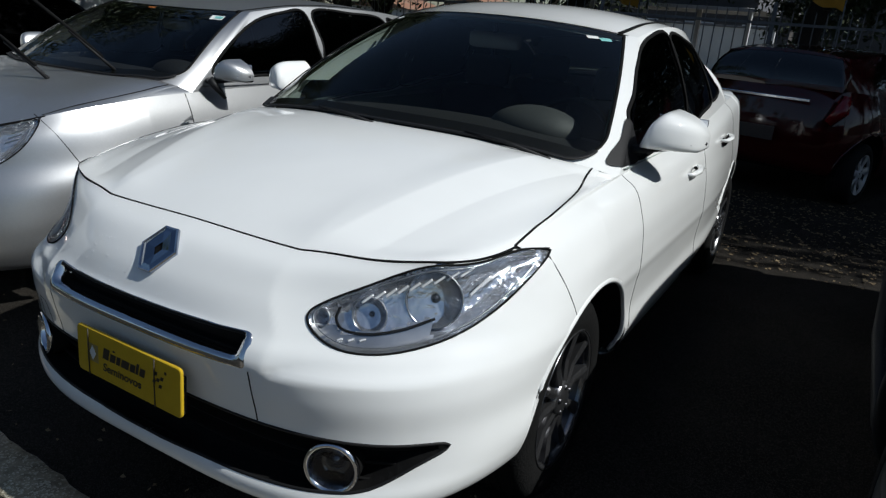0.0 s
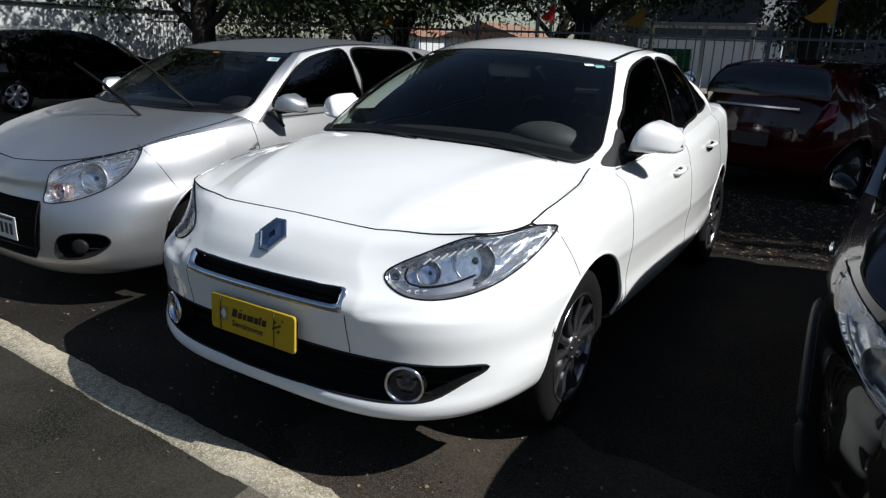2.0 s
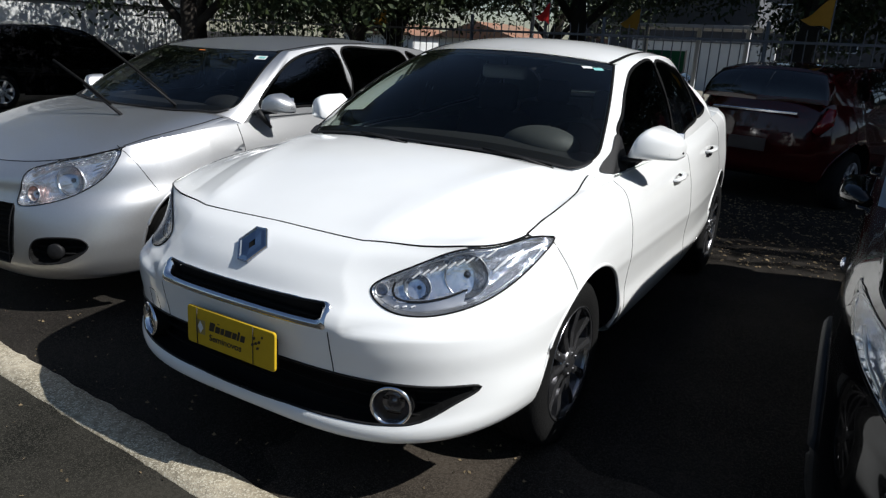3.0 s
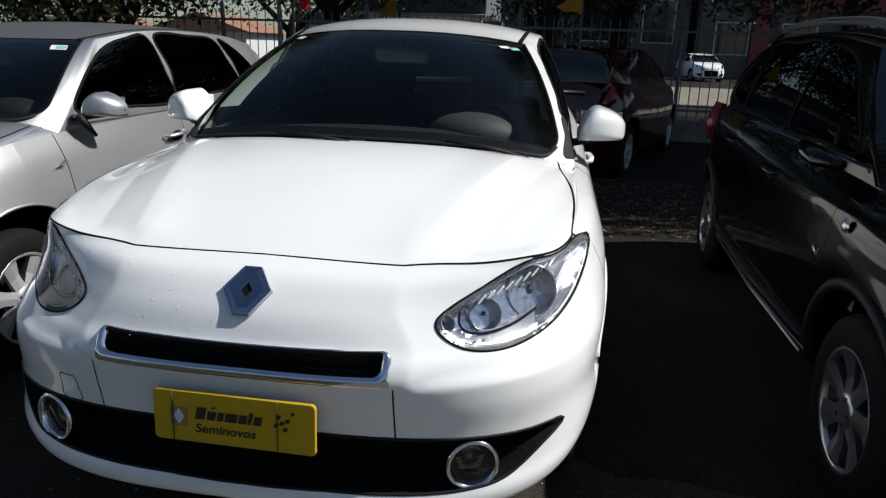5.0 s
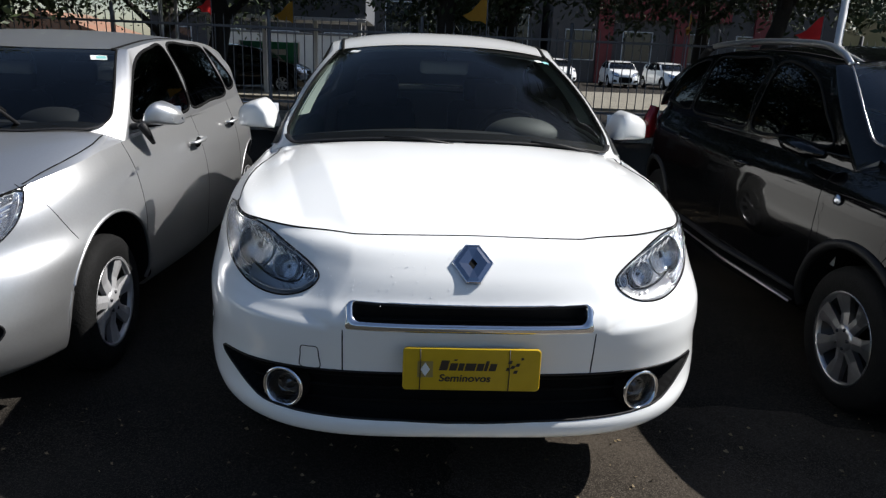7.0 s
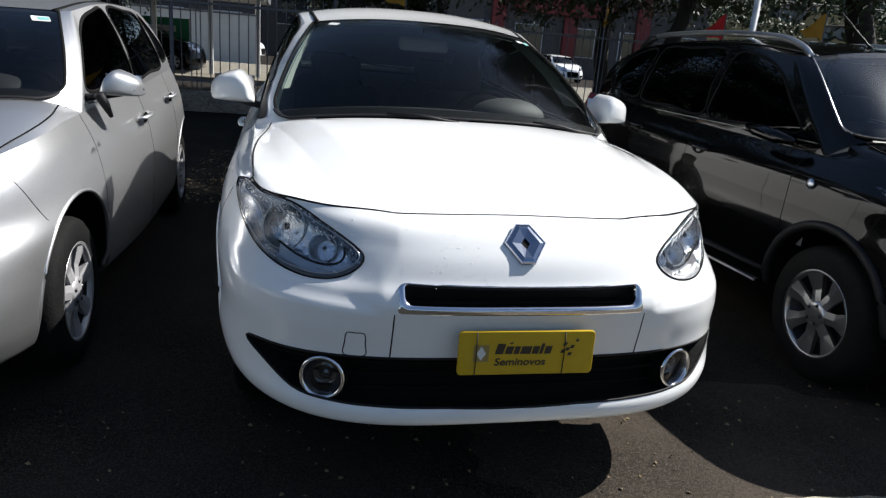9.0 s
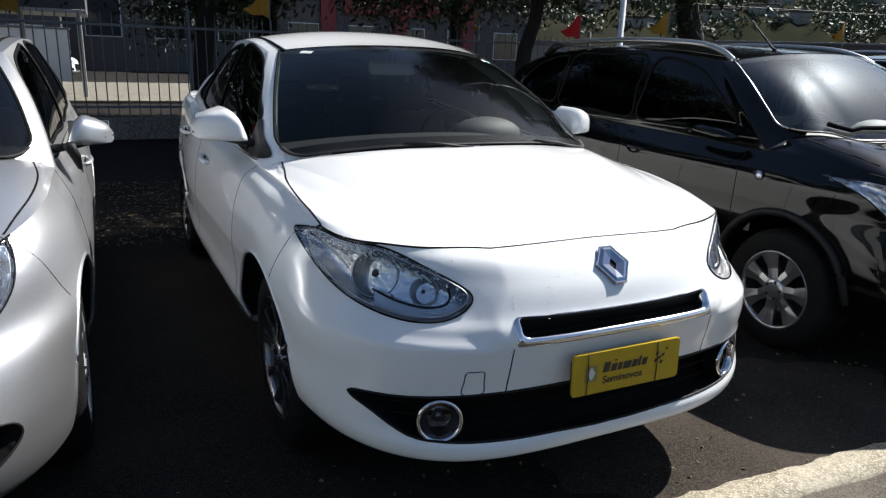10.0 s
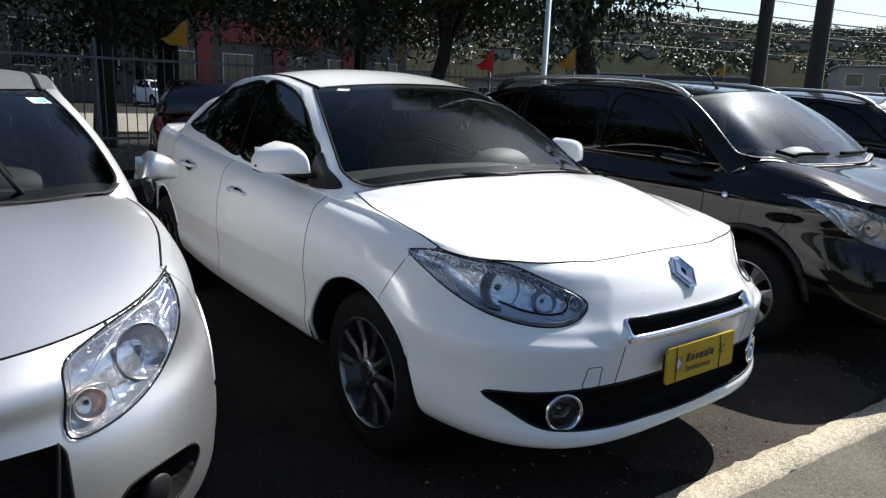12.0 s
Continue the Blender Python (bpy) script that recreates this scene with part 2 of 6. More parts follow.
# ---- cars ----
class Sheet:
    """A grid of points over half a body, from which panels are cut."""

    def __init__(self, grid):
        self.p = np.array(grid, float)
        self.rows, self.cols = self.p.shape[:2]
        self.kept = np.ones((self.rows - 1, self.cols - 1), bool)
        self.normals()

    def normals(self):
        du, dv = np.gradient(self.p, axis=1), np.gradient(self.p, axis=0)
        n = np.cross(du, dv)
        n[np.abs(self.p[..., 0]) < 1e-4, 0] = 0.0
        self.n = n / (np.linalg.norm(n, axis=2)[..., None] + 1e-9)

    def centres(self):
        p = self.p
        return (p[:-1, :-1] + p[1:, :-1] + p[:-1, 1:] + p[1:, 1:]) / 4

    def snap(self, poly, axes, where=None, reach=0.011):
        flat = self.p.reshape(-1, 3)
        q = flat[:, axes].copy()
        place, far = nearest_edge(poly, q)
        ok = far < reach
        if where is not None:
            ok &= where(flat)
        self.slide(np.nonzero(ok)[0], place[ok], axes)

    def slide(self, idx, place, axes):
        """Moves points along the surface to new places."""
        flat, nor = self.p.reshape(-1, 3), self.n.reshape(-1, 3)
        other = ({0, 1, 2} - set(axes)).pop()
        shift = place - flat[idx][:, axes]
        deep = nor[idx, other]
        deep = np.where(np.abs(deep) < 0.35, np.sign(deep + 1e-9) * 0.35, deep)
        flat[idx, other] -= np.sum(nor[idx][:, axes] * shift, axis=1) / deep
        for k, a in enumerate(axes):
            flat[idx, a] = place[:, k]
        self.p = flat.reshape(self.p.shape)

    def region(self, poly, axes, where=None):
        c = self.centres().reshape(-1, 3)
        r = inside(poly, c[:, axes])
        if where is not None:
            r &= where(c)
        return r.reshape(self.kept.shape)

    def fit_edge(self, mask, poly, axes):
        """Draws the rim of the masked cells onto the outline, along the surface."""
        near = np.zeros((self.rows, self.cols), int)
        out = np.zeros((self.rows, self.cols), int)
        for di in (0, 1):
            for dj in (0, 1):
                near[di:self.rows - 1 + di, dj:self.cols - 1 + dj] += mask
                out[di:self.rows - 1 + di, dj:self.cols - 1 + dj] += ~mask
        rim = ((near > 0) & (out > 0)).reshape(-1)
        place, far = nearest_edge(poly, self.p.reshape(-1, 3)[rim][:, axes])
        ok = far < 0.022
        self.slide(np.nonzero(rim)[0][ok], place[ok], axes)

    def panel(self, mask, flip=False, push=None, sides=(1, -1)):
        """Vertices, faces and normals of the masked cells, on the sides asked for."""
        V, F, N = [], [], []
        ii, jj = np.nonzero(mask)
        corner = np.stack([ii * self.cols + jj, ii * self.cols + jj + 1, (ii + 1) * self.cols + jj + 1, (ii + 1) * self.cols + jj], 1)
        used, inv = np.unique(corner, return_inverse=True)
        face = inv.reshape(corner.shape)
        pts, nor = self.p.reshape(-1, 3)[used], self.n.reshape(-1, 3)[used]
        if push is not None:
            amount = push.reshape(-1)[used] if isinstance(push, np.ndarray) else push
            pts = pts + nor * np.reshape(amount, (-1, 1))
        for s in sides:
            k = len(V)
            base = sum(len(x) for x in V)
            V.append(pts * (s, 1, 1))
            N.append(nor * (s, 1, 1))
            F.append((face if s > 0 else face[:, ::-1]) + base)
        return np.concatenate(V), np.concatenate(F), np.concatenate(N)

    def rim(self, mask):
        """The outlines of the masked cells as closed loops of points and normals."""
        ii, jj = np.nonzero(mask)
        nxt = {}
        c = self.cols
        edges = set()
        for i, j in zip(ii, jj):
            q = (i * c + j, i * c + j + 1, (i + 1) * c + j + 1, (i + 1) * c + j)
            for a, b in zip(q, q[1:] + q[:1]):
                edges.add((a, b))
        for a, b in edges:
            if (b, a) not in edges:
                nxt.setdefault(a, []).append(b)
        loops = []
        while nxt:
            a = next(iter(nxt))
            loop = [a]
            while a in nxt:
                b = nxt[a].pop()
                if not nxt[a]:
                    del nxt[a]
                a = b
                if a == loop[0]:
                    break
                loop.append(a)
            loops.append(np.array(loop))
        flat, nor = self.p.reshape(-1, 3), self.n.reshape(-1, 3)
        return [(flat[l], nor[l]) for l in loops if len(l) > 8]


def smoothed(loop, rounds=2):
    for _ in range(rounds):
        loop = (np.roll(loop, 1, 0) + 2 * loop + np.roll(loop, -1, 0)) / 4
    return loop


def laid(sheet, poly, axes, where=None, lift=0.0):
    """An outline laid on a sheet: points and normals."""
    flat, nor = sheet.p.reshape(-1, 3), sheet.n.reshape(-1, 3)
    if where is not None:
        ok = where(flat)
        flat, nor = flat[ok], nor[ok]
    other = ({0, 1, 2} - set(axes)).pop()
    P, N = [], []
    for q in poly:
        d = np.sum((flat[:, axes] - q) ** 2, axis=1)
        k = np.argpartition(d, 9)[:9]
        w = 1 / (d[k] + 2e-5)
        w /= w.sum()
        g = np.concatenate([np.ones((9, 1)), flat[k][:, axes] - q], 1)
        r = np.sqrt(w)[:, None]
        p = np.zeros(3)
        p[axes] = q
        p[other] = np.clip(np.linalg.lstsq(g * r, flat[k, other] * r[:, 0], rcond=1e-4)[0][0], flat[k, other].min() - 0.002, flat[k, other].max() + 0.002)
        n = w @ nor[k]
        n /= np.linalg.norm(n) + 1e-9
        P.append(p + lift * n)
        N.append(n)
    return np.array(P), np.array(N)


def both(v, f):
    """Adds the mirror image of a mesh."""
    v = np.asarray(v, float)
    return np.concatenate([v, v * (-1, 1, 1)]), list(map(tuple, f)) + [tuple(i + len(v) for i in g[::-1]) for g in f]


def side_of(v, f, s):
    v = np.asarray(v, float) * (s, 1, 1)
    return v, (f if s > 0 else [tuple(g)[::-1] for g in f])


def body_sheet(spec, cell):
    """The side of a car from the middle of its nose to the middle of its tail. Each level holds the nose's y, half width,
    squareness, tail's y, and its heights from nose to tail."""
    ax, bx = spec["nose_end"], spec["tail_start"]
    r = np.linspace(0, 1, 4000)
    r = 1 - (1 - r) ** 3
    arc = np.stack([0.9 * r, 0.93 * (1 - (1 - r ** 3) ** (1 / 3))], 1)
    run = np.r_[0, np.cumsum(np.linalg.norm(np.diff(arc, axis=0), axis=1))]
    nq = int(run[-1] / cell)
    rq = np.interp(np.linspace(0, run[-1], nq + 1), run, r)
    ns = int((bx - ax) / cell)
    nr = int(run[-1] / (cell * 1.8))
    rr = np.interp(np.linspace(run[-1], 0, nr + 1), run, r)
    cc = np.r_[np.linspace(0, 1, nq + 1), np.linspace(1, 2, ns + 1)[1:], np.linspace(2, 3, nr + 1)[1:]]
    lines = []
    tail = spec.get("tail_square", 2.6)
    for front, width, square, back, *heights in spec["levels"]:
        x = np.r_[width * rq, np.full(ns, width), width * rr[1:]]
        yf = front + (ax - front) * (1 - np.clip(1 - rq ** square, 0, 1) ** (1 / square))
        yb = back - (back - bx) * (1 - np.clip(1 - rr ** tail, 0, 1) ** (1 / tail))
        y = np.r_[yf, np.linspace(ax, bx, ns + 1)[1:], yb[1:]]
        barrel = 1 - 0.02 * ((y - spec["middle"]) / (spec["middle"])) ** 2
        z = hermite([0, 0.35, 0.7, 1, 1.5, 2, 3], heights, cc)
        lines.append(np.stack([x * np.where(y > 0.6, barrel / (1 - 0.02 * ((0.6 - spec["middle"]) / spec["middle"]) ** 2), 1) ** 1.0, y, z], 1))
    lines = np.array(lines)
    dist = np.r_[0, np.cumsum(np.linalg.norm(np.diff(lines[:, nq // 2], axis=0), axis=1))]
    nv = int(dist[-1] / cell)
    grid = hermite(dist, lines, np.linspace(0, dist[-1], nv + 1))
    if "warp" in spec:
        grid = spec["warp"](grid)
    return Sheet(grid), nq, ns, nr, lines


def build_car(spec, name, label, place, paint, cell=0.012, group="", fine=True):
    car = thing(name, label, "car", place, group)
    body, nq, ns, nr, lines = body_sheet(spec, cell)
    front = lambda c: c[:, 1] < 0.85
    flank = lambda c: c[:, 0] > 0.55
    arches = [circle(hy, spec["hub_z"] + 0.01, spec["arch_r"]) for hy in spec["hub_y"]]
    arch_mask = np.zeros_like(body.kept)
    for a in arches:
        body.snap(a, [1, 2], flank, cell * 0.7)
    for a in arches:
        hole = body.region(a, [1, 2], flank)
        body.fit_edge(hole, a, [1, 2])
        arch_mask |= hole
    cuts = {}
    crest = body.p[-1].copy()
    brow = crest[:nq + 1]
    for key in ("headlight",):
        for poly in spec.get(key, []):
            poly[:, 1] = np.minimum(poly[:, 1], np.interp(poly[:, 0], brow[:, 0], brow[:, 2]) - 0.007)
    for key in ("headlight", "grille", "intake"):
        for n, poly in enumerate(spec.get(key, [])):
            body.snap(poly, [0, 2], front, cell * 0.8)
            cuts[key, n] = body.region(poly, [0, 2], front) & ~arch_mask
            body.fit_edge(cuts[key, n], poly, [0, 2])
    body.p[-1] = crest
    solid = ~arch_mask
    for m in cuts.values():
        solid &= ~m
    c = body.centres()
    seam_y = spec["seams"]
    bumper = c[..., 1] < seam_y[0] + 0.5 * np.clip(spec["levels"][-1][6] - 0.015 - c[..., 2], 0, 0.25)
    rear_bumper = c[..., 1] > seam_y[4]
    zones = {"front_bumper": bumper, "rear_bumper": rear_bumper}
    V, F, N = body.panel(solid & bumper)
    hang("front_bumper", mesh_of("front_bumper", V, F, paint, normals=N), car)
    V, F, N = body.panel(solid & rear_bumper)
    hang("rear_bumper", mesh_of("rear_bumper", V, F, paint, normals=N), car)
    cuts_y = [("fender", -9, seam_y[1]), ("front_door", seam_y[1], seam_y[2]), ("rear_door", seam_y[2], seam_y[3]), ("quarter_panel", seam_y[3], 99)]
    doors = {}
    for nm, y0, y1 in cuts_y:
        m = solid & ~bumper & ~rear_bumper & (c[..., 1] >= y0) & (c[..., 1] < y1)
        for s in (1, -1):
            V, F, N = body.panel(m, sides=(s,))
            doors[nm, s] = hang(nm, mesh_of(nm, V, F, paint, normals=N), car)

    # lids: bonnet and boot, from the top edge inwards
    top = body.p[-1]
    ya = spec["a_base"]
    ja = int(np.argmax(top[:, 1] >= ya))
    kx, ky, kz = spec["cowl_corner"]
    cy, cz = spec["cowl"]
    cols = top[:ja + 1]
    share = np.where(np.arange(ja + 1) <= nq, np.abs(cols[:, 0]) / top[nq, 0] * 0.93,
                     0.93 + 0.07 * (np.arange(ja + 1) - nq) / max(ja - nq, 1))
    end_y = hermite([0, 0.5, 0.93, 1], [cy, cy + 0.28 * (ky - cy), ky, ya], share)
    end_z = hermite([0, 0.5, 0.93, 1], [cz, cz - 0.2 * (cz - kz), kz, top[ja, 2]], share)
    ease = np.clip(1 - share / 0.45, 0, 1) * 0.5
    for _ in range(400):
        for e in (end_y, end_z):
            e[1:-1] += ease[1:-1] * ((e[:-2] + e[2:]) / 2 - e[1:-1])
            e[0] += 0.5 * (e[1] - e[0])
    end_x = np.interp(share, [0, 0.93, 1], [0, kx, top[ja, 0]])
    ends = np.stack([end_x, end_y, end_z], 1)
    nw = int(0.8 / cell)
    w = np.linspace(0, 1, nw + 1)[:, None]
    deck = cols[None] + (ends - cols)[None] * w[..., None]
    lift = 1 - (1 - w) ** spec.get("bonnet_curve", 1.7)
    deck[..., 2] = cols[:, 2] + (ends[:, 2] - cols[:, 2]) * lift
    ease = np.clip(w / 0.15, 0, 1) * 0.5
    for _ in range(160):
        deck[:, 1:-1, 2] += ease * ((deck[:, :-2, 2] + deck[:, 2:, 2]) / 2 - deck[:, 1:-1, 2])
        deck[:, 0, 2] += ease[:, 0] * (deck[:, 1, 2] - deck[:, 0, 2])
    x = deck[..., 0]
    ridge = spec.get("ridge", (0.47, 0.60, 0.014))
    at = ridge[0] + (ridge[1] - ridge[0]) * w
    hold = smooth(0, 0.10, w) * (1 - smooth(0.88, 1.0, w))
    deck[..., 2] += ridge[2] * hold * (0.45 * np.exp(-(np.minimum(x - at, 0) / 0.10) ** 2) - np.clip((x - at) / 0.13, 0, 1) * (1 - smooth(0.22, 0.42, x - at)))
    lid = Sheet(deck)
    edge = spec["bonnet_edge"]
    side_cells = np.zeros(lid.kept.shape, bool)
    cd = lid.centres()
    side_cells = cd[..., 0] > hermite([e[1] for e in edge], [e[0] for e in edge], np.clip(cd[..., 1], edge[0][1], edge[-1][1]))
    side_cells &= cd[..., 1] > edge[0][1] - 0.02
    V, F, N = lid.panel(~side_cells)
    hang("bonnet", mesh_of("bonnet", V, F, paint, normals=N), car)
    if side_cells.any():
        for s in (1, -1):
            V, F, N = lid.panel(side_cells, sides=(s,))
            hang("wing_top", mesh_of("wing_top", V, F, paint, normals=N), car)

    # greenhouse
    hy, hz = spec["header"]
    side = np.array(spec["roof_side"], float)
    sb = np.linspace(0, 1, len(side))
    ry, rz = spec["rear_header"]
    py, pz = spec["peak"]

    def roof_point(a, b):
        a, b = np.asarray(a, float), np.asarray(b, float)
        mid_y = hy + (ry - hy) * b
        mid_z = hermite([hy, py, ry], [hz, pz, rz], mid_y)
        s = hermite(sb, side, b)
        k = a ** 2.4
        return np.stack([s[..., 0] * a, mid_y + (s[..., 1] - mid_y) * k, mid_z + (s[..., 2] - mid_z) * k], -1)

    nws, npil, nsd, nrg = int(0.7 / cell), 6, int((spec["c_base"] - ya) / cell), 24
    a_front = np.r_[np.linspace(0, 0.93, nws + 1), np.linspace(0.93, 1, npil + 1)[1:]]
    base_front = np.stack([np.interp(a_front, share, end_x), np.interp(a_front, share, end_y), np.interp(a_front, share, end_z)], 1)
    top_front = roof_point(a_front, np.zeros_like(a_front))
    ys = np.linspace(ya, spec["c_base"], nsd + 1)[1:]
    side_rows = top[nq // 2: len(top) - nr // 2]
    base_side = np.stack([np.interp(ys, side_rows[:, 1], side_rows[:, 0]), ys, np.interp(ys, side_rows[:, 1], side_rows[:, 2])], 1)
    top_side = roof_point(np.ones(nsd), np.linspace(0, 1, nsd + 1)[1:])
    a_rear = np.r_[np.linspace(1, 0.9, 7)[1:], np.linspace(0.9, 0, nrg + 1)[1:]]
    gx, gy, gz = spec["rear_corner"]
    gcy, gcz = spec["rear_base"]
    base_rear = np.stack([np.interp(a_rear, [0, 0.9, 1], [0, gx, base_side[-1, 0]]),
                          np.interp(a_rear, [0, 0.9, 1], [gcy, gy, ys[-1]]), np.interp(a_rear, [0, 0.9, 1], [gcz, gz, base_side[-1, 2]])], 1)
    top_rear = roof_point(a_rear, np.ones_like(a_rear))
    base, crown = np.concatenate([base_front, base_side, base_rear]), np.concatenate([top_front, top_side, top_rear])
    nv = int(0.55 / cell)
    v = np.linspace(0, 1, nv + 1)[:, None, None]
    grid = base[None] * (1 - v) + crown[None] * v
    j = np.arange(len(base))
    bow = np.where(j <= nws + npil, 0.035, np.where(j <= nws + npil + nsd, spec.get("side_bow", 0.022), 0.05))
    bow = np.convolve(np.pad(bow, 4, mode="edge"), np.ones(9) / 9, "valid")
    house = Sheet(grid)
    house.p = house.p + house.n * (bow[None, :, None] * np.sin(np.pi * v) ** 0.9)
    house.normals()
    deep = lambda q: (q[:, 1] > ya - 0.1) & (q[:, 0] > 0.4)
    panes = np.zeros(house.kept.shape, bool)
    windows = []
    column = np.arange(house.cols - 1)[None] + 0 * np.arange(house.rows - 1)[:, None]
    is_side = (column >= nws) & (column < nws + npil + nsd + 4)
    for poly in spec["side_glass"]:
        house.snap(poly, [1, 2], deep, cell * 0.8)
        m = house.region(poly, [1, 2], deep) & is_side
        house.fit_edge(m, poly, [1, 2])
        windows.append(m)
        panes |= m
    row = np.arange(house.rows - 1)[:, None] + 0 * column
    screen = (column < nws) & (row < house.rows - 2)
    uv = [(u, 0.02) for u in np.linspace(0, 0.86, 40)] + [(0.86 + 0.135 * math.sin(a), 0.20 - 0.18 * math.cos(a)) for a in np.linspace(0.05, math.pi / 2, 16)]
    uv += [(0.995, q) for q in np.linspace(0.22, 0.985, 30)] + [(u, 0.985) for u in np.linspace(0.98, 0, 40)]
    edge_line = []
    for u, q in uv:
        fi, fj = q * (house.rows - 1), u * nws
        i, j2 = int(min(fi, house.rows - 2)), int(min(fj, nws - 1))
        di, dj = fi - i, fj - j2
        edge_line.append(house.p[i, j2] * (1 - di) * (1 - dj) + house.p[i + 1, j2] * di * (1 - dj) + house.p[i, j2 + 1] * (1 - di) * dj + house.p[i + 1, j2 + 1] * di * dj)
    edge_line = np.array(edge_line)
    border = np.concatenate([edge_line[:, [0, 2]], [(-0.1, edge_line[-1, 2]), (-0.1, edge_line[0, 2])]])
    inner_half = lambda q: (q[:, 1] < ya + 0.75) & (q[:, 1] < edge_line[:, 1].max() + 0.05)
    house.snap(border, [0, 2], inner_half, cell * 0.9)
    screen &= house.region(border, [0, 2], inner_half)
    house.fit_edge(screen, border, [0, 2])
    rear_pane = (column >= nws + npil + nsd + 6) & (row < house.rows - 3) & (row > 1)
    V, F, N = house.panel(~panes & ~screen & ~rear_pane)
    hang("roof_pillar", mesh_of("roof_pillar", V, F, paint, normals=N), car)
    V, F, N = house.panel(screen)
    hang("windscreen", mesh_of("windscreen", V, F, spec.get("screen_glass", M_GLASS), normals=N), car, "slightly tinted laminated windscreen").visible_shadow = False
    for s in (1, -1):
        V, F = sweep(edge_line[4:88] * (s, 1, 1), 0.007, 5, False, 0.6)
        hang("screen_seal", mesh_of("screen_seal", V, F, spec.get("seal", M_GAP)), car)
    foot = edge_line[:50] + (0, -0.014, -0.002)
    foot = np.concatenate([(foot * (-1, 1, 1))[::-1], foot[1:]])
    V, F = sweep(foot, 0.014, 8, False, 0.35)
    hang("cowl_trim", mesh_of("cowl_trim", V, F, M_TRIM), car)
    V, F, N = house.panel(rear_pane, push=-0.003)
    hang("rear_window", mesh_of("rear_window", V, F, M_DARKGLASS, normals=N), car)
    for m, poly in zip(windows, spec["side_glass"]):
        seal, seal_n = laid(house, poly, [1, 2], deep)
        for s in (1, -1):
            V, F, N = house.panel(m, push=-0.004, sides=(s,))
            hang("side_window", mesh_of("side_window", V, F, spec.get("side_tint", M_DARKGLASS), normals=N), car)
            if fine:
                V, F = sweep(seal * (s, 1, 1), 0.009, 5, True, 0.4, seal_n * (s, 1, 1))
                hang("window_seal", mesh_of("window_seal", V, F, M_GAP), car)
    if "sail" in spec:
        house.snap(spec["sail"], [1, 2], deep, cell * 0.8)
        m = house.region(spec["sail"], [1, 2], deep) & is_side
        house.fit_edge(m, spec["sail"], [1, 2])
        for s in (1, -1):
            V, F, N = house.panel(m, push=0.004, sides=(s,))
            hang("sail_panel", mesh_of("sail_panel", V, F, M_TRIM, normals=N), car)
    for s in (1, -1):
        trim_a = edge_line[58:86] - (0.012, -0.02, 0.012)
        trim_b = trim_a + np.linspace((-0.035, 0.12, 0.0), (-0.02, 0.10, -0.01), len(trim_a))
        n = len(trim_a)
        V = np.concatenate([trim_a, trim_b]) * (s, 1, 1)
        F = [(i, i + 1, n + i + 1, n + i) for i in range(n - 1)]
        hang("pillar_trim", mesh_of("pillar_trim", V, F, spec.get("lining", M_CABIN)), car)
    # black band round the windscreen, from inside
    band = screen & ((row < 2 + int(0.03 / cell)) | (row > house.rows - 3 - int(0.03 / cell)) | (column > nws - 1 - int(0.02 / cell)))
    V, F, N = house.panel(band, push=-0.004)
    hang("screen_band", mesh_of("screen_band", V, F, M_GAP, normals=N), car)
    V, F, N = house.panel(~panes & ~screen & ~rear_pane, push=-0.028)
    hang("cabin_lining", mesh_of("cabin_lining", V, F, spec.get("lining", M_CABIN)), car)
    # roof and boot lid
    aa, bb = np.meshgrid(np.linspace(0, 1, int(0.6 / cell)), np.linspace(0, 1, int(1.5 / cell)))
    roof = Sheet(roof_point(aa, bb))
    V, F, N = roof.panel(roof.kept)
    hang("roof", mesh_of("roof", V, F, paint, normals=N), car)
    V, F, N = roof.panel(roof.kept, push=-0.03)
    hang("roof_lining", mesh_of("roof_lining", V, F, spec.get("lining", M_CABIN)), car)
    ditch = roof_point(np.full(40, 0.90), np.linspace(0.0, 0.9, 40))
    for s in (1, -1):
        V, F = sweep(ditch * (s, 1, 1), np.linspace(0.013, 0.007, 40), 5, False, 0.4)
        hang("roof_channel", mesh_of("roof_channel", V, F, M_GAP), car)
    jr = len(top) - 1 - int(np.argmax(top[::-1, 1] <= spec["c_base"]))
    tail = top[jr:]
    k = np.linspace(0, 1, len(tail))
    inner = np.stack([np.interp(k, np.linspace(0, 1, len(base_rear)), base_rear[:, 0]), np.interp(k, np.linspace(0, 1, len(base_rear)), base_rear[:, 1]),
                      np.interp(k, np.linspace(0, 1, len(base_rear)), base_rear[:, 2])], 1)
    boot = Sheet(tail[None] + (inner - tail)[None] * np.linspace(0, 1, 16)[:, None, None])
    V, F, N = boot.panel(boot.kept)
    hang("boot_lid", mesh_of("boot_lid", V, F, paint, normals=N), car)

    # dark joints between panels
    def on_flank(y, z0, z1):
        out, nor = [], []
        for i in range(body.rows):
            line = body.p[i, nq // 3:len(top) - nr // 2]
            q = np.array([np.interp(y, line[:, 1], line[:, a]) for a in range(3)])
            if z0 <= q[2] <= z1 and all(np.linalg.norm((q - (q[0], h, spec["hub_z"] + 0.01))) > spec["arch_r"] for h in spec["hub_y"]):
                out.append(q)
                nor.append([np.interp(y, line[:, 1], body.n[i, nq // 3:len(top) - nr // 2, a]) for a in range(3)])
        return np.array(out), np.array(nor)

    def joint(points, nor, width=0.0028):
        for s in (1, -1):
            V, F = sweep(points * (s, 1, 1), width, 4, False, 0.35, nor * (s, 1, 1))
            hang("panel_gap", mesh_of("panel_gap", V, F, M_GAP), car)

